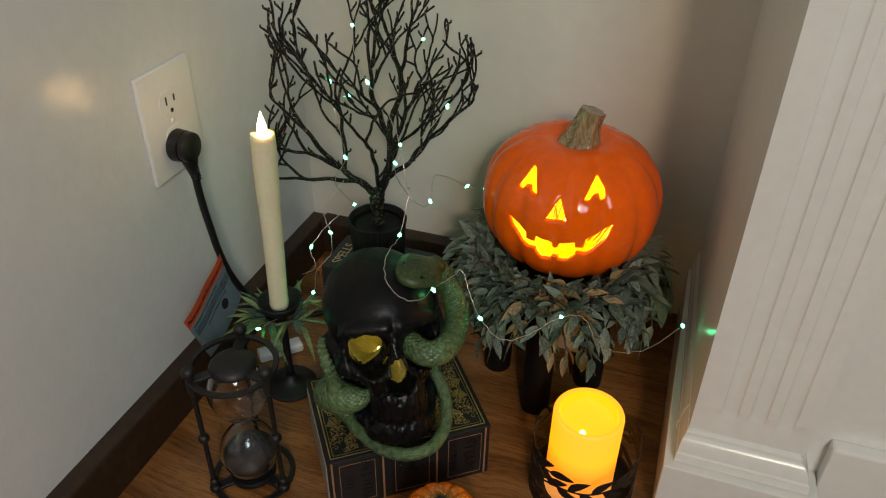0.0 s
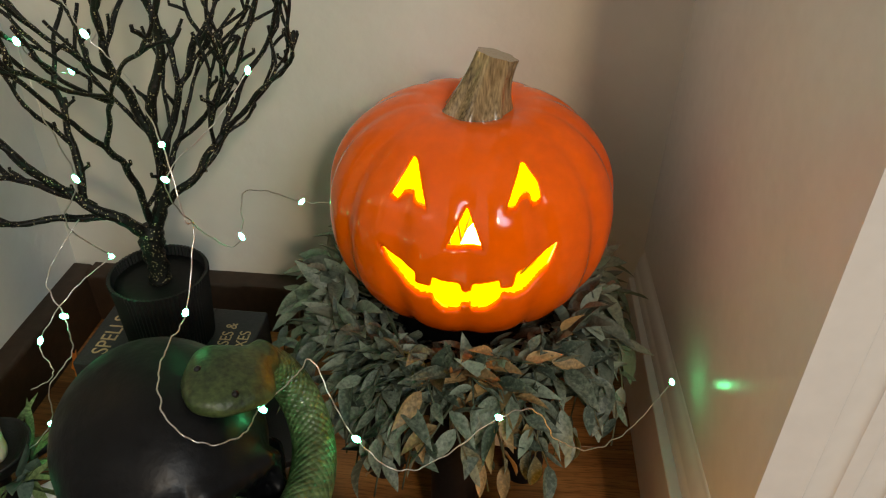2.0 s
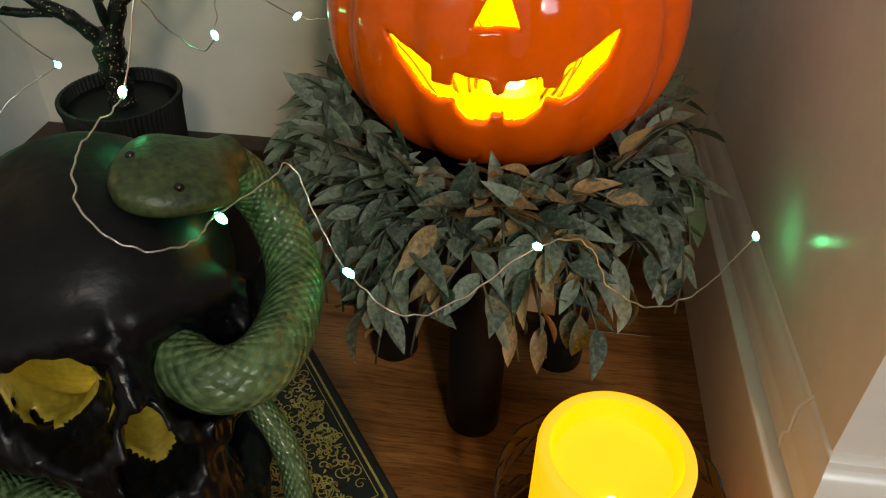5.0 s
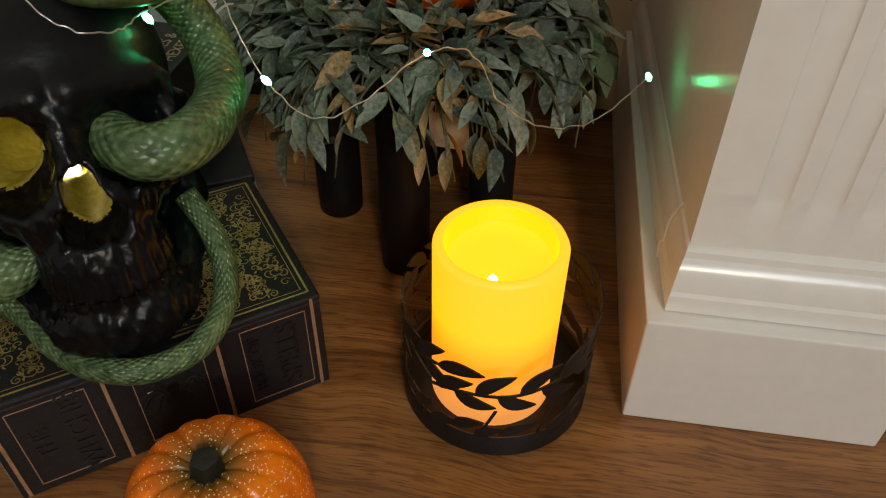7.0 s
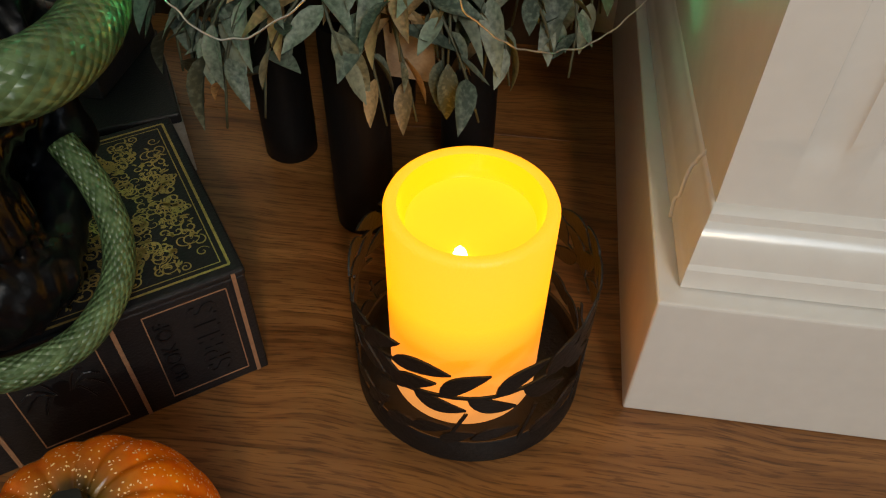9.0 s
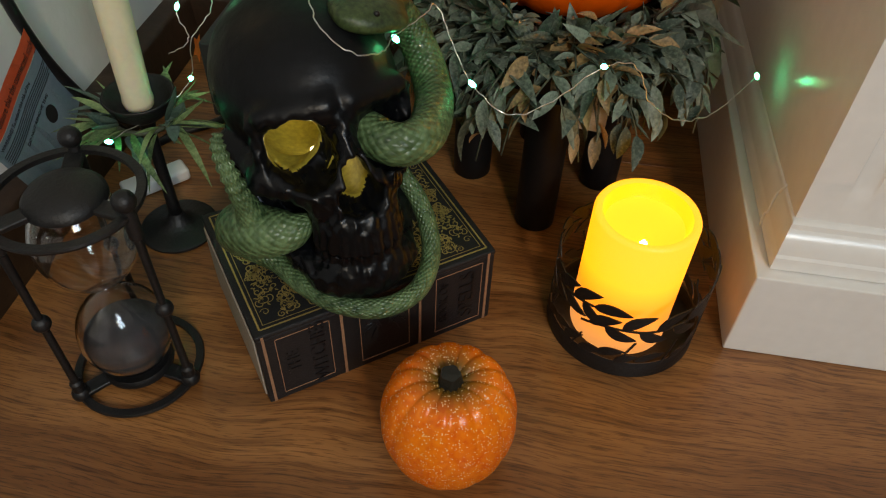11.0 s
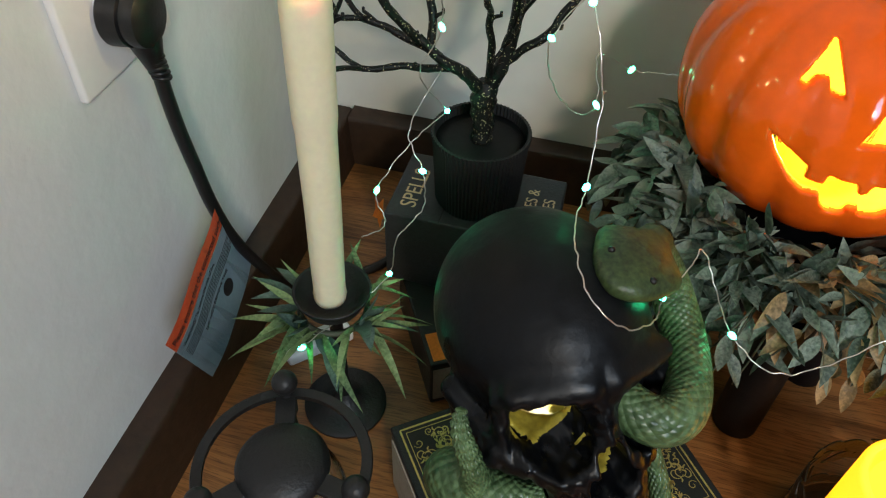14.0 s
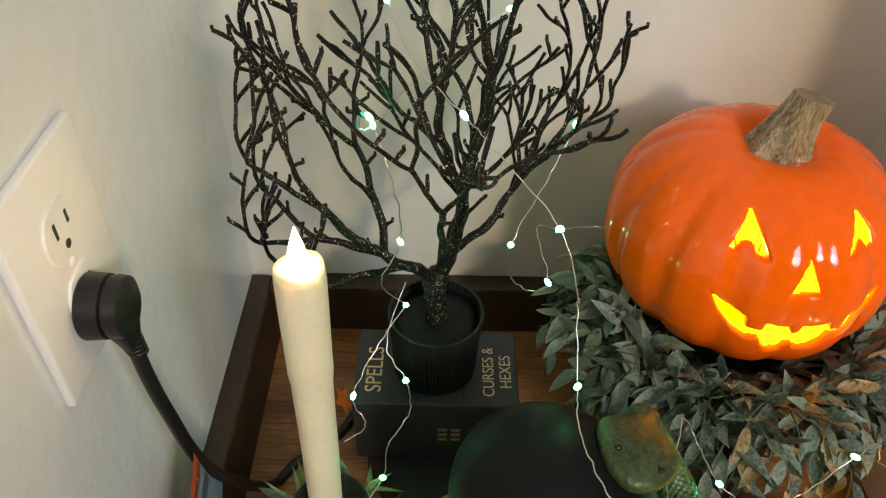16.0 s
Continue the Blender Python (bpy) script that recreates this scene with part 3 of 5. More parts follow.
def skull_field(x, y, z):
    """A skull in millimetres, its face towards -y, resting on z = 0."""
    ax = np.abs(x)
    d = ell(x, y, z, (0, 12, 107), (55, 61, 54))
    d = smin(d, ell(x, y, z, (0, -14, 108), (45, 40, 43)), 14)
    d = smin(d, cap(ax, y, z, (7, -50, 125), (40, -40, 121), 6), 9)
    d = smin(d, cap(ax, y, z, (46, -34, 112), (45, -42, 86), 5.5), 6)
    d = smin(d, cap(ax, y, z, (22, -63, 80), (46, -42, 80), 9), 8)
    d = smin(d, cap(ax, y, z, (46, -42, 80), (54, -2, 84), 6.5), 6)
    d = smin(d, ell(x, y, z, (0, -58, 74), (28, 25, 28)), 10)
    d = smin(d, cap(x, y, z, (0, -54, 116), (0, -66, 99), 6), 6)
    d = smin(d, ell(x, y, z, (0, -70, 60), (25, 20, 15)), 8)
    d = smin(d, ell(x, y, z, (0, -2, 60), (41, 48, 48)), 12)
    d = smax(d, -ell(ax, y, z, (61, -30, 100), (12, 20, 20)), 8)
    d = smax(d, -ell(ax, y, z, (45, -54, 56), (15, 22, 16)), 8)
    d = smax(d, -np.where(x < 0, ell(x, y, z, (-24, -57, 102.5), (16.8, 27, 20)), ell(x, y, z, (24, -61, 102.5), (16.8, 17, 20))), 2.5)
    d = smax(d, -ell(ax, y, z, (5.5, -76, 79), (8, 22, 9.5)), 2)
    d = smax(d, -ell(x, y, z, (0, -76, 89), (8, 22, 14)), 2)
    jaw = smin(ell(x, y, z, (0, -77, 24), (31, 20, 21)), cap(ax, y, z, (24, -72, 22), (45, -16, 38), 11), 8)
    jaw = smin(jaw, cap(ax, y, z, (45, -16, 38), (49, -2, 78), 8), 8)
    jaw = smin(jaw, ell(x, y, z, (0, -38, 18), (36, 44, 18)), 10)
    d = smin(d, jaw, 5)
    face = np.clip((128 - z) / 12, 0, 1) * np.clip((-16 - y) / 12, 0, 1)
    rough = np.sin(x * 0.55 + 1.3 * np.sin(z * 0.23)) * np.sin(z * 0.47 + 1.1 * np.sin(y * 0.31)) * np.sin(y * 0.41 + 0.8)
    drip = np.sin(x * 0.83 + 1.9 * np.sin(z * 0.11 + 0.6)) * np.sin(z * 0.19 + x * 0.21)
    d = d + face * (0.95 * rough + 0.75 * drip)
    for k in range(6):
        a = radians(7.5 + 15 * k)
        tx, ty = 26.5 * math.sin(a), -66 - 23.5 * math.cos(a)
        w = 3.6 - 0.15 * k
        d = smin(d, cap(ax, y, z, (tx * 0.95, ty + 1.5, 60), (tx, ty - 1.8, 48.5), w), 0.6)
        d = smin(d, cap(ax, y, z, (tx * 0.98, ty + 0.5, 43), (tx * 0.97, ty + 1.5, 33), w * 0.9), 0.6)
        d = smax(d, -cap(ax, y, z, (26.5 * math.sin(a + 0.13), ty - 4.5, 58), (26.5 * math.sin(a + 0.13), ty - 4.5, 35), 1.1), 0.8)
    return np.maximum(smax(d, -cavity(x, y, z), 1.5), -z)


SK = pose(0.250, -0.340, 0.0715, 0, 0, 33)


def skull_ornament():
    o = thing("skull_ornament", SK, "glossy black skull wrapped by a green snake on the book box", "skull")
    me = surface(skull_field, (-66, -106, -3), (66, 82, 176), 1.7)
    n = len(me.polygons)
    c = np.empty(n * 3)
    me.polygons.foreach_get("center", c)
    c = c.reshape(-1, 3)
    cx, cy, cz = c[:, 0], c[:, 1], c[:, 2]
    eye = (ell(cx, cy, cz, (-24, -57, 102.5), (16.8, 27, 20)) < 3) & (cy > -44)
    nose = (ell(np.abs(cx), cy, cz, (2, -76, 84), (11, 24, 17)) < 3) & (cy > -57)
    inside = ((cavity(cx, cy, cz) < 1.6) | eye | nose).astype(np.int32)
    me.materials.append(M_SKULL)
    me.materials.append(M_LINING)
    me.polygons.foreach_set("material_index", inside)
    me.transform(Matrix.Scale(0.001, 4))
    part_mesh("skull", me, None, o, "glossy black skull with a gold lined hollow", smooth=True)
    s = bmesh.new()
    body = spline([(-26, -60, 57, 5), (-38, -58, 52, 12), (-51, -47, 46, 16), (-60, -30, 38, 17), (-60, -20, 24, 15), (-52, -26, 13, 11), (-44, -40, 8, 7.6), (-36, -64, 7, 6.6), (-22, -87, 6.8, 6.4), (0, -101, 7, 6.4), (25, -98, 7.5, 6.4), (43, -81, 12, 6.3), (50, -63, 22, 6.2), (49, -48, 36, 6.1), (43, -34, 50, 6)], 150)
    tube([Vector(p[:3]) * 0.001 for p in body], [p[3] * 0.001 for p in body], 22, s, uv=True)
    tail = spline([(-63, -33, 114, 2.4), (-65, -36, 108, 4), (-64, -40, 96, 5), (-61, -43, 82, 6), (-58, -44, 68, 7.5), (-55, -43, 54, 11)], 60)
    tube([Vector(p[:3]) * 0.001 for p in tail], [(p[3] + (0.7 * math.sin(i * 1.15) if i < 40 else 0)) * 0.001 for i, p in enumerate(tail)], 14, s, uv=True)
    neck = spline([(16, -34, 99, 12), (20, -52, 98, 12.5), (30, -64, 97, 12.8), (45, -62, 96, 12.8), (60, -46, 94, 12.6), (72, -24, 95, 12.2), (76, -6, 103, 11.8), (74, 5, 115, 11.5), (68, 10, 128, 11), (60, 8, 140, 10.5), (53, 3, 147, 10)], 120)
    tube([Vector(p[:3]) * 0.001 for p in neck], [p[3] * 0.001 for p in neck], 22, s, uv=True)
    snake = part("snake", s, M_SNAKE, o, "mossy green scaly snake coiled round the skull", smooth=True)
    h = bmesh.new()
    axis, up = Vector((-0.85, -0.52, 0.08)).normalized(), Vector((0.12, -0.20, 0.97)).normalized()
    wide = axis.cross(up).normalized()
    up = wide.cross(axis)
    prof = spline([(-6, 9.5, 9), (3, 12, 9), (10, 18.5, 9), (17, 23.5, 9), (25, 23.5, 8.8), (34, 20, 8.2), (42, 15.5, 7), (47, 10.5, 5.5), (50, 5, 3.5), (51, 1, 1)], 38)
    rows = []
    for sdist, hw, hh in prof:
        c = Vector((57, 5, 146)) + axis * sdist + up * (6 * math.sin(min(1, max(0, sdist) / 30) * 1.57))
        row = []
        for k in range(28):
            a = 2 * math.pi * k / 28
            groove = 1 - 0.10 * math.exp(-(math.cos(a) / 0.22) ** 2) * (math.sin(a) > 0) * min(1, max(0, sdist) / 20)
            row.append(h.verts.new((c + wide * hw * math.cos(a) + up * hh * groove * math.sin(a)) * 0.001))
        rows.append(row)
    for a, b in zip(rows, rows[1:]):
        for k in range(28):
            h.faces.new((a[k], a[(k + 1) % 28], b[(k + 1) % 28], b[k]))
    h.faces.new(rows[0][::-1])
    h.faces.new(rows[-1])
    part("snake_head", h, M_SNAKE_HEAD, snake, "flat smooth olive snake head", smooth=True)
    for side in (-1, 1):
        e = bmesh.new()
        c = Vector((57, 5, 146)) + axis * 35 + up * 12 + wide * 12 * side
        bmesh.ops.create_icosphere(e, subdivisions=2, radius=0.002, matrix=Matrix.Translation(c * 0.001))
        part("snake_eye", e, M_DARKPRINT, snake, "small black bead eye", smooth=True)
    b = bmesh.new()
    bmesh.ops.create_icosphere(b, subdivisions=3, radius=0.0045, matrix=Matrix.Translation((-0.004, -0.014, 0.0665)))
    part("led_bulb", b, M_BULB, o, "glowing warm white bulb", smooth=True)


skull_ornament()

# ---- ceramic jack-o-lantern ----
M_PUMP = mat("orange_ceramic_glaze", (0.95, 0.125, 0.003), 0.09, var=0.08, scale=14, bump=0.05, bscale=40, spec=0.38)
M_PUMP_IN = mat("yellow_inner_glaze", (0.94, 0.68, 0.06), 0.8, var=0.06, scale=20)
M_FLAME_IN = glow("amber_led", (1.0, 0.56, 0.05), 210.0)


def stem_glaze(name, a, b):
    m = mat(name, a, 0.2, var=0.25, scale=30, tint=b, coat=0.5)
    n, l = m.node_tree.nodes, m.node_tree.links
    tc, mp = n.new("ShaderNodeTexCoord"), n.new("ShaderNodeMapping")
    mp.inputs["Scale"].default_value = (3.2, 3.2, 0.35)
    l.new(tc.outputs["Object"], mp.inputs["Vector"])
    for t in [x for x in n if x.type == "TEX_NOISE"]:
        l.new(mp.outputs[0], t.inputs["Vector"])
    return m


M_STEM = stem_glaze("brown_glazed_stem", (0.060, 0.038, 0.016), (0.34, 0.25, 0.13))


def poly_dist(px, pz, poly):
    """Signed distance to a polygon in a plane, below zero inside."""
    best, inside = np.full(px.shape, 1e9), np.zeros(px.shape, bool)
    for (ax, az), (bx, bz) in zip(poly, poly[1:] + poly[:1]):
        ex, ez = bx - ax, bz - az
        h = np.clip(((px - ax) * ex + (pz - az) * ez) / (ex * ex + ez * ez), 0, 1)
        best = np.minimum(best, np.hypot(px - ax - ex * h, pz - az - ez * h))
        inside ^= ((az > pz) != (bz > pz)) & (px < (bx - ax) * (pz - az) / (bz - az + 1e-9) + ax)
    return np.where(inside, -best, best)


EYE_L = [(-31, 54), (-44, 34), (-40, 32), (-36, 37), (-30, 38), (-28, 33), (-21, 33)]
EYE_R = [(31, 54), (24, 35), (29, 35), (31, 39), (35, 40), (38, 38), (39, 34), (44, 35), (41, 44)]
NOSE = [(2, 36), (-9, 15), (12, 15)]
MOUTH = [(-51, 8), (-42, 1), (-27, -4), (-27, -12), (-17, -12), (-16, -5), (0, -8), (1, -14), (4, -16), (7, -14), (8, -9), (23, -4), (24, -10), (32, -10), (33, 0), (46, 6), (56, 13),
         (51, -3), (40, -14), (33, -18), (25, -15), (24, -21), (17, -28), (7, -31), (7, -26), (1, -26), (0, -31), (-10, -30), (-15, -24), (-16, -19), (-24, -21), (-33, -17), (-42, -7)]


def pumpkin_field(x, y, z):
    rho, th = np.hypot(x, y), np.arctan2(y, x)
    rib = 1 - 0.036 * np.abs(np.cos(th * 6.5 + 0.4)) ** 5 * np.clip(rho / 38, 0, 1) - 0.012 * np.cos(th * 3 + 1)
    zz = z + 17 * np.exp(-(rho / 26) ** 2) * (z > 0) - 8 * np.exp(-(rho / 30) ** 2) * (z < 0)
    q = ((rho / (98 * rib)) ** 2.25 + (np.abs(zz) / 79) ** 2.25) ** (1 / 2.25)
    d = (q - 1) * 76
    shell = np.maximum(d, -(d + 6))
    hole = poly_dist(x, z - 8, EYE_L)
    for p in (EYE_R, NOSE, MOUTH):
        hole = np.minimum(hole, poly_dist(x, z - 8, p))
    hole = np.maximum(hole, y + 20)
    return smax(shell, -hole, 1.2)


def jack_o_lantern():
    o = thing("jack_o_lantern", pose(0.408, -0.152, 0.230, 0, 0, -4), "orange glazed ceramic jack-o-lantern, lit from inside", "pumpkin")
    me = surface(pumpkin_field, (-102, -102, -84), (102, 102, 84), 1.6)
    n = len(me.polygons)
    c = np.empty(n * 3)
    me.polygons.foreach_get("center", c)
    c = c.reshape(-1, 3)
    rho, th = np.hypot(c[:, 0], c[:, 1]), np.arctan2(c[:, 1], c[:, 0])
    rib = 1 - 0.036 * np.abs(np.cos(th * 6.5 + 0.4)) ** 5 * np.clip(rho / 38, 0, 1) - 0.012 * np.cos(th * 3 + 1)
    zz = c[:, 2] + 17 * np.exp(-(rho / 26) ** 2) * (c[:, 2] > 0) - 8 * np.exp(-(rho / 30) ** 2) * (c[:, 2] < 0)
    d = (((rho / (98 * rib)) ** 2.25 + (np.abs(zz) / 79) ** 2.25) ** (1 / 2.25) - 1) * 76
    me.materials.append(M_PUMP)
    me.materials.append(M_PUMP_IN)
    me.polygons.foreach_set("material_index", (d < -3.6).astype(np.int32))
    me.transform(Matrix.Scale(0.001, 4))
    part_mesh("shell", me, None, o, "glossy orange ribbed shell with a carved face", smooth=True)
    bm = bmesh.new()
    seg, rows = 40, []
    for i in range(15):
        u = i / 14
        r = (0.0155 * (1 - u) ** 2.2 + 0.0132 - 0.0006 * u)
        cx, cy, cz = 0.012 * u ** 1.5, 0.0, 0.056 + 0.049 * u
        row = []
        for k in range(seg):
            a = 2 * math.pi * k / seg
            rr = r * (1 + 0.13 * math.cos(7 * a) * (1 - 0.45 * u) + 0.03 * math.cos(3 * a + 1))
            row.append(bm.verts.new((cx + rr * math.cos(a), cy + rr * math.sin(a), cz + 0.22 * rr * math.cos(a + 2.6) * u * 1.3)))
        rows.append(row)
    for a, b in zip(rows, rows[1:]):
        for k in range(seg):
            bm.faces.new((a[k], a[(k + 1) % seg], b[(k + 1) % seg], b[k]))
    bm.faces.new(rows[-1])
    part("stem", bm, M_STEM, o, "brown glazed ribbed stem", auto=50)
    b = lathe([(0, 0.026), (0.006, 0.018), (0.0105, 0.005), (0.009, -0.003), (0, -0.006)], 24, m=Matrix.Translation((0.004, 0.006, -0.046)))
    part("led_flame", b, M_FLAME_IN, o, "glowing amber bulb", smooth=True)
    b = lathe([(0, -0.0505), (0.018, -0.0505), (0.019, -0.052), (0.019, -0.0695), (0, -0.0695)], 32, m=Matrix.Translation((0.004, 0.006, 0)))
    part("tealight", b, M_PUMP_IN, o, "yellow lit tealight", auto=40)


jack_o_lantern()


# ---- stool and wreath ----
def stool():
    o = thing("plant_stool", pose(0.403, -0.185, 0, 0, 0, 0), "low round black wooden stool with four round legs", "stool")
    part("seat", lathe([(0, 0.130), (0.074, 0.130), (0.078, 0.132), (0.079, 0.137), (0.078, 0.1485), (0.074, 0.1505), (0, 0.1505)], 56), M_SATIN, o, auto=40)
    for dx, dy in ((-0.057, -0.008), (0.0, -0.066), (0.055, -0.008), (0, 0.05)):
        leg = lathe([(0, 0), (0.0145, 0), (0.0162, 0.002), (0.0165, 0.02), (0.0165, 0.128), (0, 0.128)], 28, m=Matrix.Translation((dx, dy, 0)))
        part("leg", leg, M_SATIN, o, auto=40)


stool()


def leaf_mesh(name, L, W, fold, droop, material, n=6, serr=0.0, point=0.78):
    """A pointed leaf along +y with a folded midrib and a drooping tip, with a hair of thickness."""
    bm = bmesh.new()
    rows = []
    for i in range(n + 1):
        u = i / n
        w = W / 2 * (math.sin(math.pi * u ** point) ** 0.9 if 0 < u < 1 else 0.0)
        y, z = L * u, -droop * L * u * u
        if i in (0, n):
            rows.append([bm.verts.new((0, y, z))])
        else:
            rows.append([bm.verts.new((-w, y, z + fold * w)), bm.verts.new((0, y, z)), bm.verts.new((w, y, z + fold * w))])
    for a, b in zip(rows, rows[1:]):
        if len(a) == 1:
            bm.faces.new((a[0], b[0], b[1]))
            bm.faces.new((a[0], b[1], b[2]))
        elif len(b) == 1:
            bm.faces.new((a[0], a[1], b[0]))
            bm.faces.new((a[1], a[2], b[0]))
        else:
            bm.faces.new((a[0], a[1], b[1], b[0]))
            bm.faces.new((a[1], a[2], b[2], b[1]))
    me = bpy.data.meshes.new(name)
    bmesh.ops.recalc_face_normals(bm, faces=bm.faces)
    bm.to_mesh(me)
    bm.free()
    me.materials.append(material)
    me.polygons.foreach_set("use_smooth", [True] * len(me.polygons))
    return me


def leaf_material(name, a, b, rough=0.55, rnd=0.5, vein=0.0):
    m = mat(name, a, rough, var=0.22, scale=60, tint=b, rnd=rnd, bump=0.35, bscale=260)
    n, l = m.node_tree.nodes, m.node_tree.links
    geo, hsv, mr = n.new("ShaderNodeNewGeometry"), n.new("ShaderNodeHueSaturation"), n.new("ShaderNodeMapRange")
    l.new(geo.outputs["Random Per Island"], mr.inputs[0])
    mr.inputs[3].default_value, mr.inputs[4].default_value = 0.65, 1.35
    p = n["Principled BSDF"]
    old = p.inputs["Base Color"].links[0].from_socket
    l.new(old, hsv.inputs["Color"])
    l.new(mr.outputs[0], hsv.inputs["Value"])
    l.new(hsv.outputs[0], p.inputs["Base Color"])
    return m


M_LEAF = leaf_material("dusty_grey_green_leaf", (0.037, 0.054, 0.039), (0.132, 0.157, 0.120))
M_LEAF_TAN = leaf_material("tan_tinted_leaf", (0.14, 0.095, 0.04), (0.30, 0.19, 0.085))
M_TWIG = mat("green_plastic_twig", (0.06, 0.07, 0.045), 0.6)


def wreath():
    o = thing("leaf_wreath", pose(0.403, -0.178, 0), "wreath of dusty grey-green artificial leaves round the pumpkin", "wreath")
    rnd = random.Random(11)
    kinds = [leaf_mesh("leaf", L, W, f, dr, M_LEAF) for L, W, f, dr in ((0.027, 0.0100, 0.45, 0.10), (0.024, 0.0088, 0.6, 0.25), (0.022, 0.0084, 0.4, -0.15), (0.030, 0.0098, 0.6, 0.35), (0.018, 0.0066, 0.5, 0.05))]
    tans = [leaf_mesh("tan_leaf", L, W, f, dr, M_LEAF_TAN) for L, W, f, dr in ((0.025, 0.0088, 0.45, 0.15), (0.022, 0.0080, 0.6, 0.3))]
    stems = bmesh.new()
    leaves = []
    for k in range(206):
        layer = k % 3 if k < 132 else 3
        az = 2 * math.pi * (k + rnd.uniform(-0.3, 0.3)) / (132 if k < 132 else 74)
        reach = (0.124, 0.116, 0.108, 0.091)[layer] * rnd.uniform(0.92, 1.10)
        front = max(0, -math.sin(az))
        z0 = (0.153 if layer < 3 else 0.156) + rnd.uniform(-0.002, 0.004)
        z1 = (0.112, 0.138, 0.162, 0.184)[layer] + rnd.uniform(-0.012, 0.012) - 0.008 * front * (layer < 2)
        if math.cos(az) > 0.6:
            reach *= 0.97
        pts = []
        sw = rnd.uniform(-0.25, 0.25)
        for u in (0, 0.25, 0.5, 0.75, 1.0):
            r = (0.068 if layer < 3 else 0.046) + (reach - (0.068 if layer < 3 else 0.046)) * (u if layer == 2 else math.sin(u * math.pi / 2) ** 0.9)
            z = z0 + (0.012 * math.sin(math.pi * u)) + (z1 - z0) * u ** 1.8
            pts.append((r * math.cos(az + sw * u), r * math.sin(az + sw * u), z))
        P = spline(pts, 12)
        tube(P, [0.0011 - 0.0005 * i / 11 for i in range(12)], 5, stems)
        m_n = (7, 6, 5, 4)[layer]
        for j in range(m_n):
            i = (2 if layer < 3 else 1) + int(j * 9 / (m_n - 1))
            p = Vector(P[min(i, 11)])
            t = Vector(P[min(i, 11)] - P[min(i, 11) - 1]).normalized()
            side = (1 if j % 2 else -1) * rnd.uniform(0.3, 1.3) if j < m_n - 1 else rnd.uniform(-0.15, 0.15)
            up = Vector((0, 0, 1))
            rt = t.cross(up).normalized()
            d = (t * math.cos(side) + rt * math.sin(side) + up * (rnd.uniform(-0.5, 0.5) if layer < 3 else rnd.uniform(-0.1, 0.8))).normalized()
            if p.z + 0.03 * d.z < 0.098:
                continue
            tip = p + d * 0.022 - Vector((0.005, 0.026, 0.230))
            if max(Vector((v.x / 0.098, v.y / 0.098, v.z / 0.080)).length < 1.0 for v in (tip, p - Vector((0.005, 0.026, 0.230)))):
                continue
            zax = (up - d * up.dot(d)).normalized()
            zax = (zax + rt * rnd.uniform(-0.9, 0.9)).normalized()
            xax = d.cross(zax).normalized()
            zax = xax.cross(d)
            s = rnd.uniform(0.78, 1.25)
            warm = front > 0.7 and 0.15 < math.cos(az) + 0.25 < 0.75 and rnd.random() < 0.4
            me = rnd.choice(tans) if (warm or rnd.random() < 0.04) else rnd.choice(kinds)
            m = Matrix((xax, d, zax)).transposed().to_4x4()
            leaves.append((p.y, len(leaves), me, Matrix.Translation(p) @ m @ Matrix.Scale(s, 4)))
    for k in range(84):
        az = math.pi + math.pi * (k + rnd.uniform(-0.4, 0.4)) / 83
        r = rnd.uniform(0.078, 0.092)
        p = Vector((r * math.cos(az), r * math.sin(az), rnd.uniform(0.168, 0.181)))
        out, tan = Vector((math.cos(az), math.sin(az), 0)), Vector((-math.sin(az), math.cos(az), 0))
        d = (out * rnd.uniform(-0.15, 0.8) + tan * rnd.uniform(-0.9, 0.9) + Vector((0, 0, rnd.uniform(0.4, 1.1)))).normalized()
        zax = (out * 0.5 + Vector((0, 0, 1)) + tan * rnd.uniform(-0.8, 0.8))
        zax = (zax - d * zax.dot(d)).normalized()
        m = Matrix((d.cross(zax), d, zax)).transposed().to_4x4()
        leaves.append((p.y, len(leaves), rnd.choice(kinds), Matrix.Translation(p) @ m @ Matrix.Scale(rnd.uniform(0.8, 1.15), 4)))
    rest = bmesh.new()
    for k, (_, _, me, m) in enumerate(sorted(leaves, key=lambda v: v[:2])):
        if k < 300:
            ob = new("leaf", me)
            ob.parent = o
            ob.matrix_basis = m
        else:
            far = me.copy()
            far.transform(m)
            rest.from_mesh(far)
    tagged(part("rear_leaf", rest, M_LEAF, o, smooth=True), kind="stuff")
    part("twig_frame", stems, M_TWIG, o, smooth=True)
    core = ring(0.074, 0.0065, 48, 8, 0.6, Matrix.Translation((0, 0, 0.1545)))
    part("core_ring", core, M_TWIG, o, smooth=True)
    tag = box(-0.0005, 0.0005, -0.012, 0.012, -0.038, 0)
    tag.transform(Matrix.Translation((0.028, -0.082, 0.137)) @ Matrix.Rotation(radians(80), 4, "Z") @ Matrix.Rotation(radians(-8), 4, "Y"))
    t = part("paper_tag", tag, M_PAGES, o, "small pale paper tag with a barcode")
    for k in range(9):
        b = box(0.0006, 0.0008, -0.009 + 0.002 * k, -0.009 + 0.002 * k + (0.0006 if k % 3 else 0.0012), -0.012, -0.003)
        b.transform(Matrix.Translation((0.028, -0.082, 0.137)) @ Matrix.Rotation(radians(80), 4, "Z") @ Matrix.Rotation(radians(-8), 4, "Y") @ Matrix.Rotation(math.pi, 4, "Z"))
        part("bar", b, M_INK, t)


wreath()


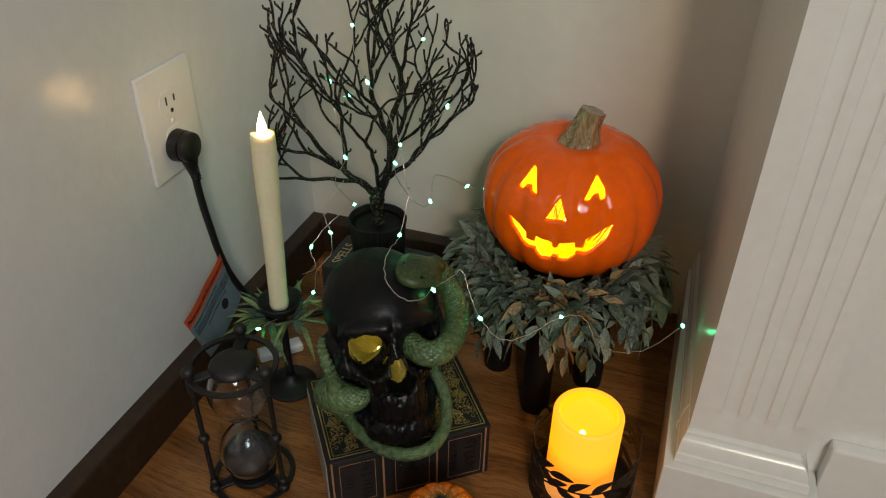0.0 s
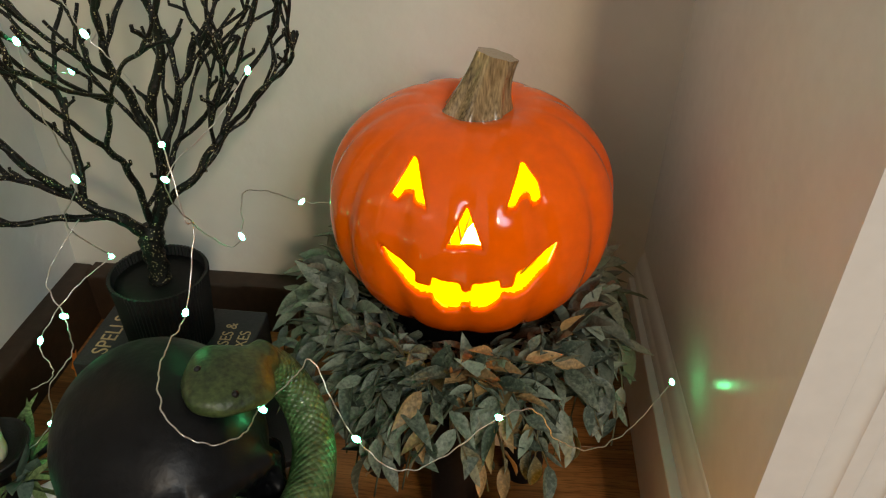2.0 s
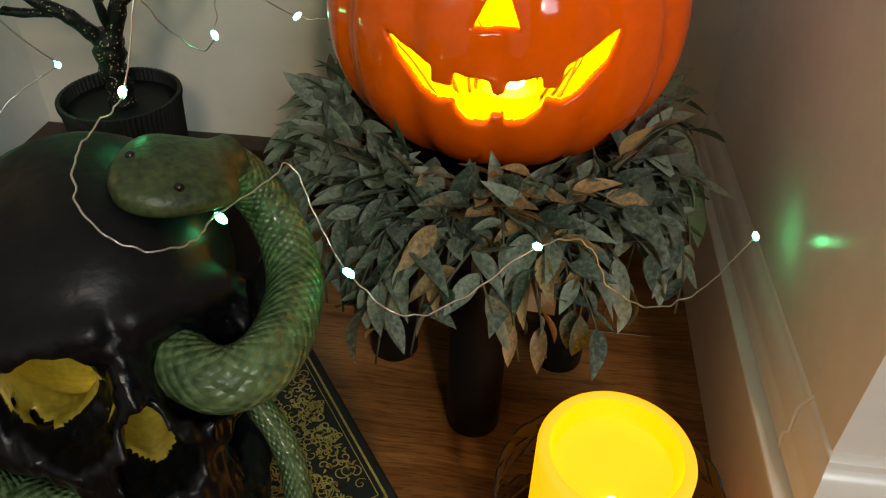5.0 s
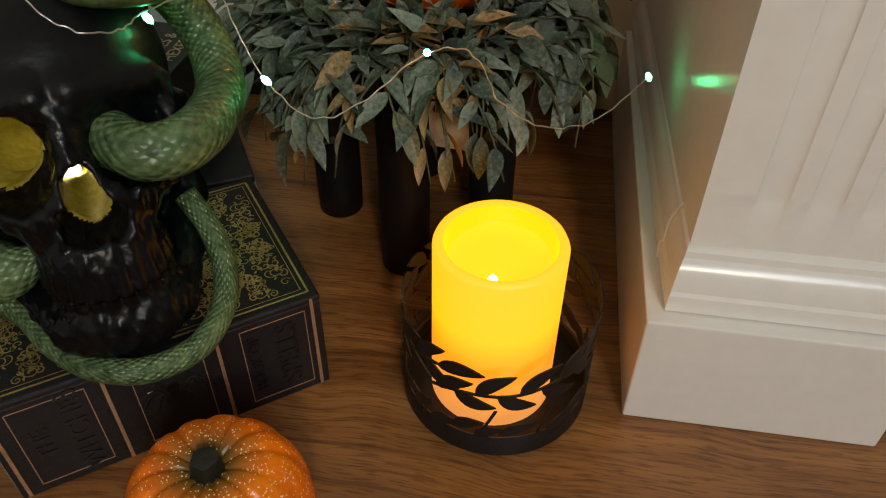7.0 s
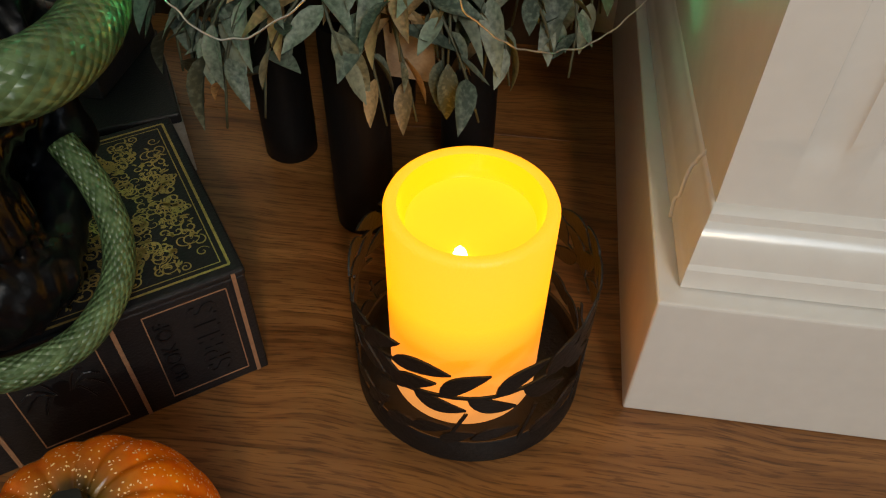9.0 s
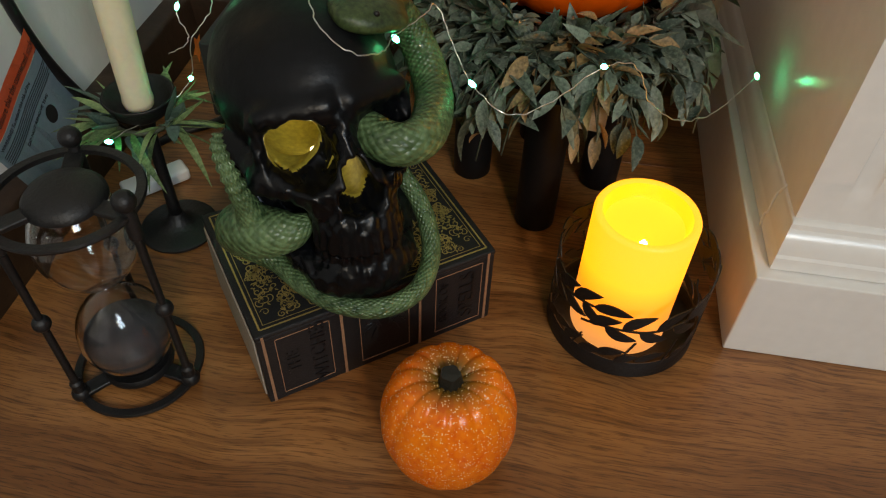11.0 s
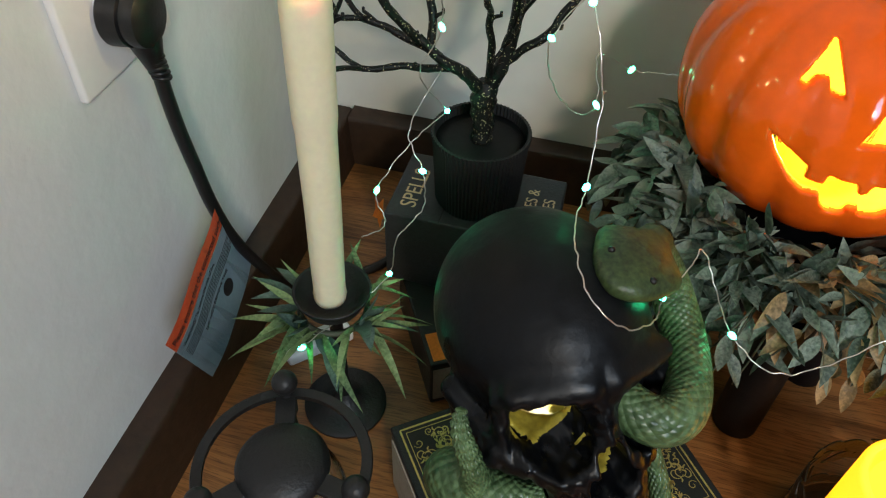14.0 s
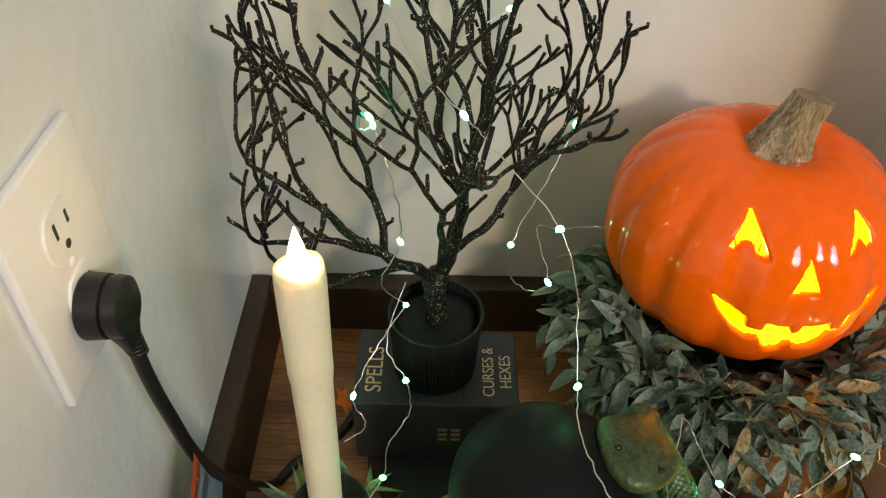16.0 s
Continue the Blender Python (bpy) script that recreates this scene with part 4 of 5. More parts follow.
# ---- pillar candle in a leafy holder ----
def wax_glow():
    """Ivory wax with the light of an inner lamp painted as emission: brightest above, fading to its foot."""
    m = bpy.data.materials.new("glowing_ivory_wax")
    m.use_nodes = True
    n, l = m.node_tree.nodes, m.node_tree.links
    p = n["Principled BSDF"]
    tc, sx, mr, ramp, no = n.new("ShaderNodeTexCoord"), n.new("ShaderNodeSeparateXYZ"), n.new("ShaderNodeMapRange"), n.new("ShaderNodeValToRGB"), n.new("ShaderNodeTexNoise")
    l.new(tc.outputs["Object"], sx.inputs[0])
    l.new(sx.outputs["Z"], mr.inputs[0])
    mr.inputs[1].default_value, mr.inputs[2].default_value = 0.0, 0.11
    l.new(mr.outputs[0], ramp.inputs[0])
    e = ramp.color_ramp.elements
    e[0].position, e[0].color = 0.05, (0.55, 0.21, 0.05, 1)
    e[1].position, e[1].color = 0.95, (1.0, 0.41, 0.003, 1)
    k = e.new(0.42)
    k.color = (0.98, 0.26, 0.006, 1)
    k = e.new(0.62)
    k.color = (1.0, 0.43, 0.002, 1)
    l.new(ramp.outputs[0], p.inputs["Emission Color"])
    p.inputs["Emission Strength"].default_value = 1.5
    p.inputs["Base Color"].default_value = (0.45, 0.24, 0.08, 1)
    p.inputs["Roughness"].default_value = 0.45
    no.inputs["Scale"].default_value = 70
    bp = n.new("ShaderNodeBump")
    bp.inputs["Strength"].default_value, bp.inputs["Distance"].default_value = 0.15, 0.002
    l.new(no.outputs[0], bp.inputs["Height"])
    l.new(bp.outputs[0], p.inputs["Normal"])
    return m


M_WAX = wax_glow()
# Hollow and floor get their inner light from emission colour as well.
M_WELL = glow("glowing_wax_hollow", (1.0, 0.42, 0.006), 1.5)
M_WELL.node_tree.nodes["Principled BSDF"].inputs["Roughness"].default_value = 0.3
M_WAX_FLOOR = glow("glowing_pale_wax", (1.0, 0.45, 0.014), 1.5)
M_GLINT = glow("white_glint_glow", (1.0, 0.9, 0.45), 9.0)


def pillar_candle():
    o = thing("pillar_candle", pose(0.466, -0.352, 0.0045), "glowing amber flameless pillar candle in a black leaf holder", "candle")
    r, h = 0.0345, 0.107
    prof = [(0, 0), (r - 0.001, 0), (r, 0.001), (r, h - 0.003), (r - 0.001, h - 0.0008), (r - 0.003, h), (r - 0.0055, h - 0.0012), (r - 0.0062, h - 0.004), (r - 0.0068, h - 0.0085), (r - 0.0085, h - 0.0112), (0.012, h - 0.0124), (0, h - 0.0126)]
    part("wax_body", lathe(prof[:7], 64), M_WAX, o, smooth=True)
    part("wax_well", lathe(prof[6:-2], 64), M_WELL, o, "hollow of the candle top with a painted glow", smooth=True)
    part("wax_floor", lathe([prof[-3], (0.022, h - 0.0118), (0.012, h - 0.0124), (0, h - 0.0126)], 64), M_WAX_FLOOR, o, "paler wax floor of the hollow with a painted glow", smooth=True)
    # Bright glint on the wax floor, added as a small emissive bump.
    f = lathe([(0, 0.007), (0.0022, 0.004), (0.003, 0.001), (0.002, -0.001), (0, -0.001)], 16, m=Matrix.Translation((-0.003, -0.020, h - 0.0122)))
    part("glint_bump", f, M_GLINT, o, "small glowing bump for the bright spot in the hollow", smooth=True)


pillar_candle()


def leaf_holder():
    o = thing("candle_holder", pose(0.4685, -0.349, 0), "black metal candle holder cut as a ring of leaves", "candle holder")
    R = 0.0535
    base = lathe([(0, 0.0), (R - 0.001, 0), (R, 0.001), (R, 0.0155), (R - 0.0006, 0.0165), (R - 0.0016, 0.0155), (R - 0.0016, 0.004), (0, 0.004)], 72)
    part("base_band", base, M_BLACK, o, auto=40)

    def bent(points, th=0.0009):
        """Points (arc, height) on the ring, thickened."""
        bm = bmesh.new()
        rows = []
        for (a0, z0), (a1, z1), (a2, z2) in points:
            rows.append([bm.verts.new((R * math.cos(a), R * math.sin(a), z)) for a, z in ((a0, z0), (a1, z1), (a2, z2))])
        for a, b in zip(rows, rows[1:]):
            for k in (0, 1):
                bm.faces.new((a[k], a[k + 1], b[k + 1], b[k]))
        bmesh.ops.remove_doubles(bm, verts=bm.verts[:], dist=1e-6)
        bmesh.ops.solidify(bm, geom=bm.faces[:], thickness=th)
        return bm

    def leaf_shape(L, W, tip):
        pts = []
        n = 8
        for i in range(n + 1):
            u = i / n
            w = W * math.sin(math.pi * u ** 0.8) ** 0.85 / 2 if 0 < i < n else 0.0
            x, y = L * u, tip * math.sin(math.pi * u) * 0.25 * L
            pts.append(((x, y + w), (x, y), (x, y - w)))
        return pts
    rnd = random.Random(3)
    sprigs, span = 5, 0.074

    def spine(u):
        return span * u, 0.043 + 0.012 * math.sin(u * 1.45) + 0.0015 * math.sin(7 * u)
    for s in range(sprigs):
        a0 = radians(-132) + 2 * math.pi * s / sprigs
        tall = (1.0, 1.22, 1.12, 1.2, 1.1)[s]
        stem = [spine(i / 13) for i in range(14)]
        part("sprig_stem", bent([((a0 + x / R, z * tall + 0.0008), (a0 + x / R, z * tall), (a0 + x / R, z * tall - 0.0008)) for x, z in stem]), M_BLACK, o)
        for j in range(4 if s == 0 else 5):
            ang, L, x, z = rnd.uniform(0.25, 0.7), rnd.uniform(0.018, 0.023), 0.002 + 0.0135 * j, 0.0155 + 0.004 * (j % 2)
            ca, sa = math.cos(ang), math.sin(ang)
            part("leaf", bent([tuple((a0 + (x + px * ca - py * sa) / R, max(0.010, z + px * sa + py * ca)) for px, py in row) for row in leaf_shape(L, 0.0078, 0.3)]), M_BLACK, o)
        for x0, z0, x1 in ((-0.004, 0.012, 0.003), (0.030, 0.012, 0.040)):
            foot = [(x0 + (x1 - x0) * i / 5, z0 + (0.031 * tall - z0 + 0.008 * (x1 > 0.03)) * i / 5) for i in range(6)]
            part("sprig_stem", bent([((a0 + (x - 0.0008) / R, z), (a0 + x / R, z), (a0 + (x + 0.0008) / R, z)) for x, z in foot]), M_BLACK, o)
        count = 7 if s == 0 else 9
        for j in range(count):
            x, z = spine(0.08 + 0.92 * j / (count - 1))
            z *= tall
            up = j % 2 == 0
            ang = (0.58 if up else -0.42) + rnd.uniform(-0.12, 0.12) if j < count - 1 else 0.12
            L = rnd.uniform(0.024, 0.028) * (1.0 if up else 0.92)
            ca, sa = math.cos(ang), math.sin(ang)
            shape = leaf_shape(L, 0.0090, 0.35 if up else -0.35)
            part("leaf", bent([tuple((a0 + (x + px * ca - py * sa) / R, max(0.008, z + px * sa + py * ca)) for px, py in row) for row in shape]), M_BLACK, o)


leaf_holder()

# ---- small glitter pumpkin ----
def glitter(m, scale, thresh, color, rough=0.25):
    """Adds sparse glitter flecks to a material, their glint painted as a pale base colour."""
    n, l = m.node_tree.nodes, m.node_tree.links
    p = n["Principled BSDF"]
    tc, vo, sep, gt, mx = n.new("ShaderNodeTexCoord"), n.new("ShaderNodeTexVoronoi"), n.new("ShaderNodeSeparateColor"), n.new("ShaderNodeMath"), n.new("ShaderNodeMixRGB")
    vo.inputs["Scale"].default_value = scale
    l.new(tc.outputs["Object"], vo.inputs["Vector"])
    l.new(vo.outputs["Color"], sep.inputs[0])
    gt.operation, gt.inputs[1].default_value = "GREATER_THAN", thresh
    l.new(sep.outputs[0], gt.inputs[0])
    old = p.inputs["Base Color"].links[0].from_socket
    l.new(gt.outputs[0], mx.inputs[0])
    l.new(old, mx.inputs[1])
    mx.inputs[2].default_value = (*color, 1)
    l.new(mx.outputs[0], p.inputs["Base Color"])
    bp = n.new("ShaderNodeBump")
    bp.inputs["Strength"].default_value, bp.inputs["Distance"].default_value = 0.8, 0.0008
    l.new(sep.outputs[1], bp.inputs["Height"])
    if p.inputs["Normal"].links:
        l.new(p.inputs["Normal"].links[0].from_socket, bp.inputs["Normal"])
    l.new(bp.outputs[0], p.inputs["Normal"])
    return m


def gourd_skin():
    m = mat("orange_glitter_foam", (0.95, 0.15, 0.002), 0.25, var=0.1, scale=30, tint=(0.98, 0.24, 0.004), spec=0.4)
    n, l = m.node_tree.nodes, m.node_tree.links
    p = n["Principled BSDF"]
    tc, ln, mr, mx = n.new("ShaderNodeTexCoord"), n.new("ShaderNodeVectorMath"), n.new("ShaderNodeMapRange"), n.new("ShaderNodeMixRGB")
    ln.operation = "DISTANCE"
    ln.inputs[1].default_value = (0, 0, 0.090)
    l.new(tc.outputs["Object"], ln.inputs[0])
    l.new(ln.outputs["Value"], mr.inputs[0])
    mr.inputs[1].default_value, mr.inputs[2].default_value, mr.inputs[3].default_value, mr.inputs[4].default_value = 0.011, 0.026, 0.9, 0.0
    old = p.inputs["Base Color"].links[0].from_socket
    l.new(mr.outputs[0], mx.inputs[0])
    l.new(old, mx.inputs[1])
    mx.inputs[2].default_value = (0.085, 0.075, 0.012, 1)
    l.new(mx.outputs[0], p.inputs["Base Color"])
    return glitter(m, 1700, 0.955, (1.0, 0.74, 0.34))


def small_pumpkin():
    o = thing("small_pumpkin", pose(0.352, -0.475, 0), "small orange glitter pumpkin with a green-brown top", "pumpkin")
    bm = bmesh.new()
    seg, rows, lobes = 120, [], 13
    prof = [(0.004, 0.004), (0.014, 0.001), (0.024, 0.004), (0.032, 0.012), (0.0375, 0.024), (0.0402, 0.039), (0.0392, 0.054), (0.0345, 0.067), (0.027, 0.0765), (0.018, 0.0805), (0.010, 0.079), (0.005, 0.076), (0.001, 0.075)]
    pr = spline([(r, z * 1.07) for r, z in prof], 40)
    for r, z in pr:
        row = []
        for k in range(seg):
            a = 2 * math.pi * k / seg
            g = abs(math.cos(lobes * a / 2)) ** 6
            g2 = 0.35 * abs(math.cos(lobes * a + 0.8)) ** 8
            rr = r * (1 - 0.016 * g - 0.006 * g2 + 0.015 * math.sin(2 * a + 1))
            row.append(bm.verts.new((rr * math.cos(a), rr * math.sin(a), z - (0.0014 * g if z > 0.06 else 0))))
        rows.append(row)
    for a, b in zip(rows, rows[1:]):
        for k in range(seg):
            bm.faces.new((a[k], a[(k + 1) % seg], b[(k + 1) % seg], b[k]))
    bm.faces.new(rows[0][::-1])
    bm.faces.new(rows[-1])
    part("body", bm, gourd_skin(), o, smooth=True)
    st = lathe([(0.0078, 0.0745), (0.0064, 0.0785), (0.0058, 0.0825), (0.0054, 0.0838), (0.003, 0.0842), (0, 0.0838)], 24)
    for v in st.verts:
        v.co.z *= 1.07
        a = math.atan2(v.co.y, v.co.x)
        v.co.x *= 1 + 0.08 * math.cos(5 * a)
        v.co.y *= 1 + 0.08 * math.cos(5 * a)
    part("stem", st, mat("dark_olive_stem", (0.010, 0.010, 0.007), 0.45, var=0.4, scale=60, bump=0.4, bscale=200), o, "dark stubby stem", auto=50)


small_pumpkin()

# ---- hourglass ----
def clear_glass(name, tint=(1, 1, 1)):
    m = bpy.data.materials.new(name)
    m.use_nodes = True
    p = m.node_tree.nodes["Principled BSDF"]
    p.inputs["Base Color"].default_value = (*tint, 1)
    p.inputs["Transmission Weight"].default_value, p.inputs["Roughness"].default_value, p.inputs["IOR"].default_value = 1.0, 0.02, 1.46
    return m


M_GLASS = clear_glass("clear_blown_glass", (0.97, 0.97, 0.97))
M_SAND = mat("fine_grey_sand", (0.065, 0.064, 0.07), 0.85, var=0.25, scale=300, bump=0.3, bscale=1500)


def hourglass():
    o = thing("hourglass", pose(0.135, -0.4335, 0, 0, 0, 22), "black metal hourglass with clear glass and grey sand", "hourglass")
    R = 0.0405
    for z in (0.0032, 0.158):
        part("ring", lathe([(R - 0.0028, z - 0.0016), (R + 0.0022, z - 0.0016), (R + 0.0028, z), (R + 0.0022, z + 0.0016), (R - 0.0028, z + 0.0016)], 72, True), M_BLACK, o, auto=40)
    for z, top in ((0.010, False), (0.158, True)):
        if top:
            dome = [(0, 0.1675), (0.010, 0.1665), (0.019, 0.163), (0.0225, 0.159), (0.0228, 0.1565), (0.0215, 0.155), (0, 0.155)]
        else:
            dome = [(0, 0.004), (0.021, 0.004), (0.0235, 0.006), (0.0235, 0.009), (0.0222, 0.0115), (0.020, 0.0108), (0, 0.0108)]
        part("cap" if top else "cup", lathe(dome, 48), M_BLACK, o, auto=40)
    for k in range(3):
        a = radians(205 + 120 * k)
        c, s = math.cos(a), math.sin(a)
        for z in (0.0058, 0.1572):
            arm = box(0.018, R, -0.0052, 0.0052, z - 0.0018, z + 0.0018, 0.0006, 1)
            arm.transform(Matrix.Rotation(a, 4, "Z"))
            part("arm", arm, M_BLACK, o)
        post = lathe([(0, 0.004), (0.0035, 0.004), (0.0042, 0.010), (0.0042, 0.018), (0.0026, 0.020), (0.0024, 0.076), (0.0024, 0.084), (0.0026, 0.140), (0.0042, 0.142), (0.0042, 0.158), (0.0028, 0.163), (0, 0.163)], 18, m=Matrix.Translation((R * c, R * s, 0)))
        part("post", post, M_BLACK, o, auto=35)
        for z, r in ((0.006, 0.0062), (0.080, 0.0056), (0.1675, 0.0066)):
            b = bmesh.new()
            bmesh.ops.create_uvsphere(b, u_segments=22, v_segments=14, radius=r, matrix=Matrix.Translation((R * c, R * s, max(z, r))))
            part("ball", b, M_BLACK, o, smooth=True)
    def bulb(t):
        pr = [(0.0165, 0.0), (0.0238, 0.010), (0.0285, 0.022), (0.0290, 0.034), (0.0255, 0.047), (0.0175, 0.058), (0.0085, 0.066), (0.0038, 0.070), (0.0026, 0.0724)]
        return [(max(0.0005, r - t), z) for r, z in spline(pr, 26)]
    low = [(r, 0.011 + z) for r, z in bulb(0)]
    up = [(r, 0.1555 - z) for r, z in bulb(0)][::-1]
    lowi = [(r, 0.011 + z) for r, z in bulb(0.0016)]
    upi = [(r, 0.1555 - z) for r, z in bulb(0.0016)][::-1]
    outer = low + up[1:]
    inner = lowi + upi[1:]
    part("glass", lathe(outer + inner[::-1], 64, True), M_GLASS, o, "clear blown glass double bulb", smooth=True)
    sand = [(0, 0.0115)] + [(max(0.0003, r - 0.0012), 0.0115 + z) for r, z in spline([(0.0160, 0.0), (0.0228, 0.010), (0.0274, 0.022), (0.0282, 0.029)], 12)] + [(0.020, 0.0465), (0.010, 0.0525), (0.003, 0.0555), (0, 0.056)]
    part("sand", lathe(sand, 48), M_SAND, o, "fine grey sand in the lower bulb", smooth=True)


hourglass()

# ---- taper candle and its stick ----
M_IVORY = mat("ivory_wax", (0.80, 0.74, 0.52), 0.42, var=0.04, scale=30, bump=0.15, bscale=60, sss=0.35)
M_FLAME = glow("warm_flame_led", (1.0, 0.66, 0.25), 60.0)
CUP = Vector((0.115, -0.299, 0))


def candle_stick():
    o = thing("candlestick", pose(*CUP), "slim black metal candlestick with a round foot", "candlestick")
    part("foot", lathe([(0, 0), (0.029, 0), (0.0305, 0.001), (0.0305, 0.003), (0.028, 0.0045), (0.018, 0.006), (0.009, 0.010), (0.0055, 0.018), (0, 0.018)], 56), M_BLACK, o, auto=50)
    part("stem", lathe([(0, 0.017), (0.0056, 0.017), (0.0046, 0.030), (0.0043, 0.060), (0.0046, 0.095), (0.0062, 0.108), (0.010, 0.113), (0, 0.114)], 24), M_BLACK, o, smooth=True)
    part("cup", lathe([(0, 0.112), (0.012, 0.112), (0.019, 0.118), (0.0235, 0.127), (0.0250, 0.1305), (0.0243, 0.1315), (0.0228, 0.1300), (0.018, 0.1225), (0.0125, 0.1195), (0, 0.1195)], 48), M_BLACK, o, smooth=True)


def taper_candle():
    o = thing("taper_candle", pose(CUP.x - 0.0025, CUP.y + 0.002, 0.1197, -2.5, 0.6, 0), "ivory flameless taper candle with a glowing tip", "candle")
    bm = bmesh.new()
    seg, rows = 40, []
    n = 44
    for i in range(n + 1):
        u = i / n
        z = 0.208 * u
        r = 0.0102 + 0.0016 * u
        if u > 0.62:
            r += 0.0009 * min(1, (u - 0.62) / 0.03)
        if i == 0:
            r *= 0.95
        if i >= n - 1:
            r *= (0.985, 0.93)[i - n + 1]
        row = []
        for k in range(seg):
            a = 2 * math.pi * k / seg
            rr = r * (1 + 0.022 * noise.noise((math.cos(a) * 1.2, math.sin(a) * 1.2, z * 22))) + (0.0007 * max(0, math.cos(20 * a)) if i < 2 else 0)
            row.append(bm.verts.new((rr * math.cos(a), rr * math.sin(a), z + (0.0012 * math.cos(20 * a) if i == 0 else 0) + (0.0012 * math.sin(2 * a) if i == n else 0))))
        rows.append(row)
    for a, b in zip(rows, rows[1:]):
        for k in range(seg):
            bm.faces.new((a[k], a[(k + 1) % seg], b[(k + 1) % seg], b[k]))
    bm.faces.new(rows[0][::-1])
    top = [bm.verts.new(v.co * 1.0) for v in rows[-1]]
    for k, v in enumerate(top):
        v.co.x *= 0.6
        v.co.y *= 0.6
        v.co.z -= 0.0018
    for k in range(seg):
        bm.faces.new((rows[-1][k], rows[-1][(k + 1) % seg], top[(k + 1) % seg], top[k]))
    bm.faces.new(top)
    part("wax_body", bm, M_IVORY, o, smooth=True)
    fl = lathe([(0, 0.0245), (0.0010, 0.0215), (0.0028, 0.0155), (0.0043, 0.0095), (0.0048, 0.0055), (0.0042, 0.002), (0.0028, 0), (0, -0.0006)], 28, m=Matrix.Translation((0, 0, 0.2068)))
    part("flame", fl, M_FLAME, o, "glowing flame-shaped led bulb", smooth=True)


candle_stick()
taper_candle()
M_SPRIG = leaf_material("green_olive_leaf", (0.07, 0.12, 0.04), (0.19, 0.26, 0.11), 0.5)
M_SPRIG2 = leaf_material("dark_blue_green_leaf", (0.05, 0.09, 0.07), (0.10, 0.15, 0.12), 0.5)


def candle_ring():
    o = thing("candle_ring", pose(CUP.x, CUP.y, 0), "small green artificial leaf ring round the candlestick", "candle ring")
    part("ring_core", ring(0.0215, 0.0022, 40, 7, m=Matrix.Translation((0, 0, 0.1125))), M_TWIG, o, smooth=True)
    rnd = random.Random(21)
    thin = [leaf_mesh("sprig_leaf", L, W, 0.3, d, M_SPRIG, point=0.75) for L, W, d in ((0.046, 0.0058, 0.3), (0.040, 0.0052, 0.0), (0.052, 0.0060, 0.4), (0.036, 0.0048, -0.3))]
    wide = [leaf_mesh("broad_leaf", L, W, 0.3, d, M_SPRIG2, point=0.7) for L, W, d in ((0.040, 0.0125, 0.2), (0.034, 0.0115, -0.2))]
    for k in range(52):
        az = rnd.choice((rnd.uniform(2.6, 4.6), rnd.uniform(-0.9, 0.9), rnd.uniform(0, 6.28), rnd.uniform(2.8, 4.9)))
        broad = rnd.random() < 0.28
        me = rnd.choice(wide if broad else thin)
        el = rnd.uniform(-0.1, 0.5) if not broad else rnd.uniform(-0.3, 1.0)
        yaw = az + rnd.choice((-1, 1)) * rnd.uniform(0.2, 1.25) - math.pi / 2
        ob = new("leaf", me)
        ob.parent = o
        ob.matrix_basis = Matrix.Translation((0.0215 * math.cos(az), 0.0215 * math.sin(az), 0.1125 + rnd.uniform(-0.003, 0.004))) @ Matrix.Rotation(yaw, 4, "Z") @ Matrix.Rotation(el, 4, "X") @ Matrix.Rotation(rnd.uniform(-0.7, 0.7), 4, "Y") @ Matrix.Scale(rnd.uniform(0.75, 1.05), 4)


candle_ring()

# ---- spell books, pot and tree ----
M_CHAR = mat("charcoal_book_cloth", (0.028, 0.030, 0.034), 0.6, var=0.2, scale=40, bump=0.3, bscale=700)
M_LETTER = mat("pale_gold_lettering", (0.62, 0.48, 0.28), 0.45, metal=0.3, var=0.1, scale=80)
M_ORANGE = mat("orange_felt", (0.75, 0.22, 0.02), 0.8, var=0.15, scale=60)


def spell_books():
    o = thing("spell_book_box", pose(0.1885, -0.1775, 0.0485, 0, 0, -4), "charcoal box of spell books with gold lettering under the pot", "box")
    w, d, h = 0.0615, 0.0365, 0.0695
    part("case", box(-w, w, -d, d, 0, h, 0.0015), M_CHAR, o)
    for x in (-w / 3, w / 3):
        part("spine_groove", box(x - 0.0006, x + 0.0006, -d + 0.001, d - 0.001, h - 0.0001, h + 0.0004), M_INK, o)
    for body, x, s in (("SPELLS", -0.0465, 0.0172), ("CURSES &", 0.0395, 0.0125), ("HEXES", 0.0525, 0.0125)):
        me = text_mesh(body, s, 0.00015, sx=0.88)
        me.transform(Matrix.Translation((x, -0.004, h + 0.0003)) @ Matrix.Rotation(radians(90), 4, "Z"))
        part_mesh("lettering", me, M_LETTER, o, "pale gold lettering")
    for k in range(3):
        for j in range(2):
            b = box(0.002 + 0.010 * j, 0.009 + 0.010 * j, -d - 0.0004, -d + 0.0002, 0.038 - 0.006 * k, 0.041 - 0.006 * k)
            part("print_line", b, M_COPPER, o)
    lb = thing("lower_book", pose(0.213, -0.211, 0.0, 0, 0, 27), "dark book with an orange printed cover lying under the spell box", "book")
    part("cover", box(-0.066, 0.066, -0.05, 0.05, 0.0, 0.0485, 0.0015), M_COVER, lb)
    part("page_block", box(-0.064, 0.0665, -0.0506, 0.048, 0.006, 0.042), M_PAGES, lb)
    part("cover_print", box(-0.063, -0.02, -0.047, -0.022, 0.0484, 0.0487), M_ORANGE, lb, "orange printed panel")


spell_books()


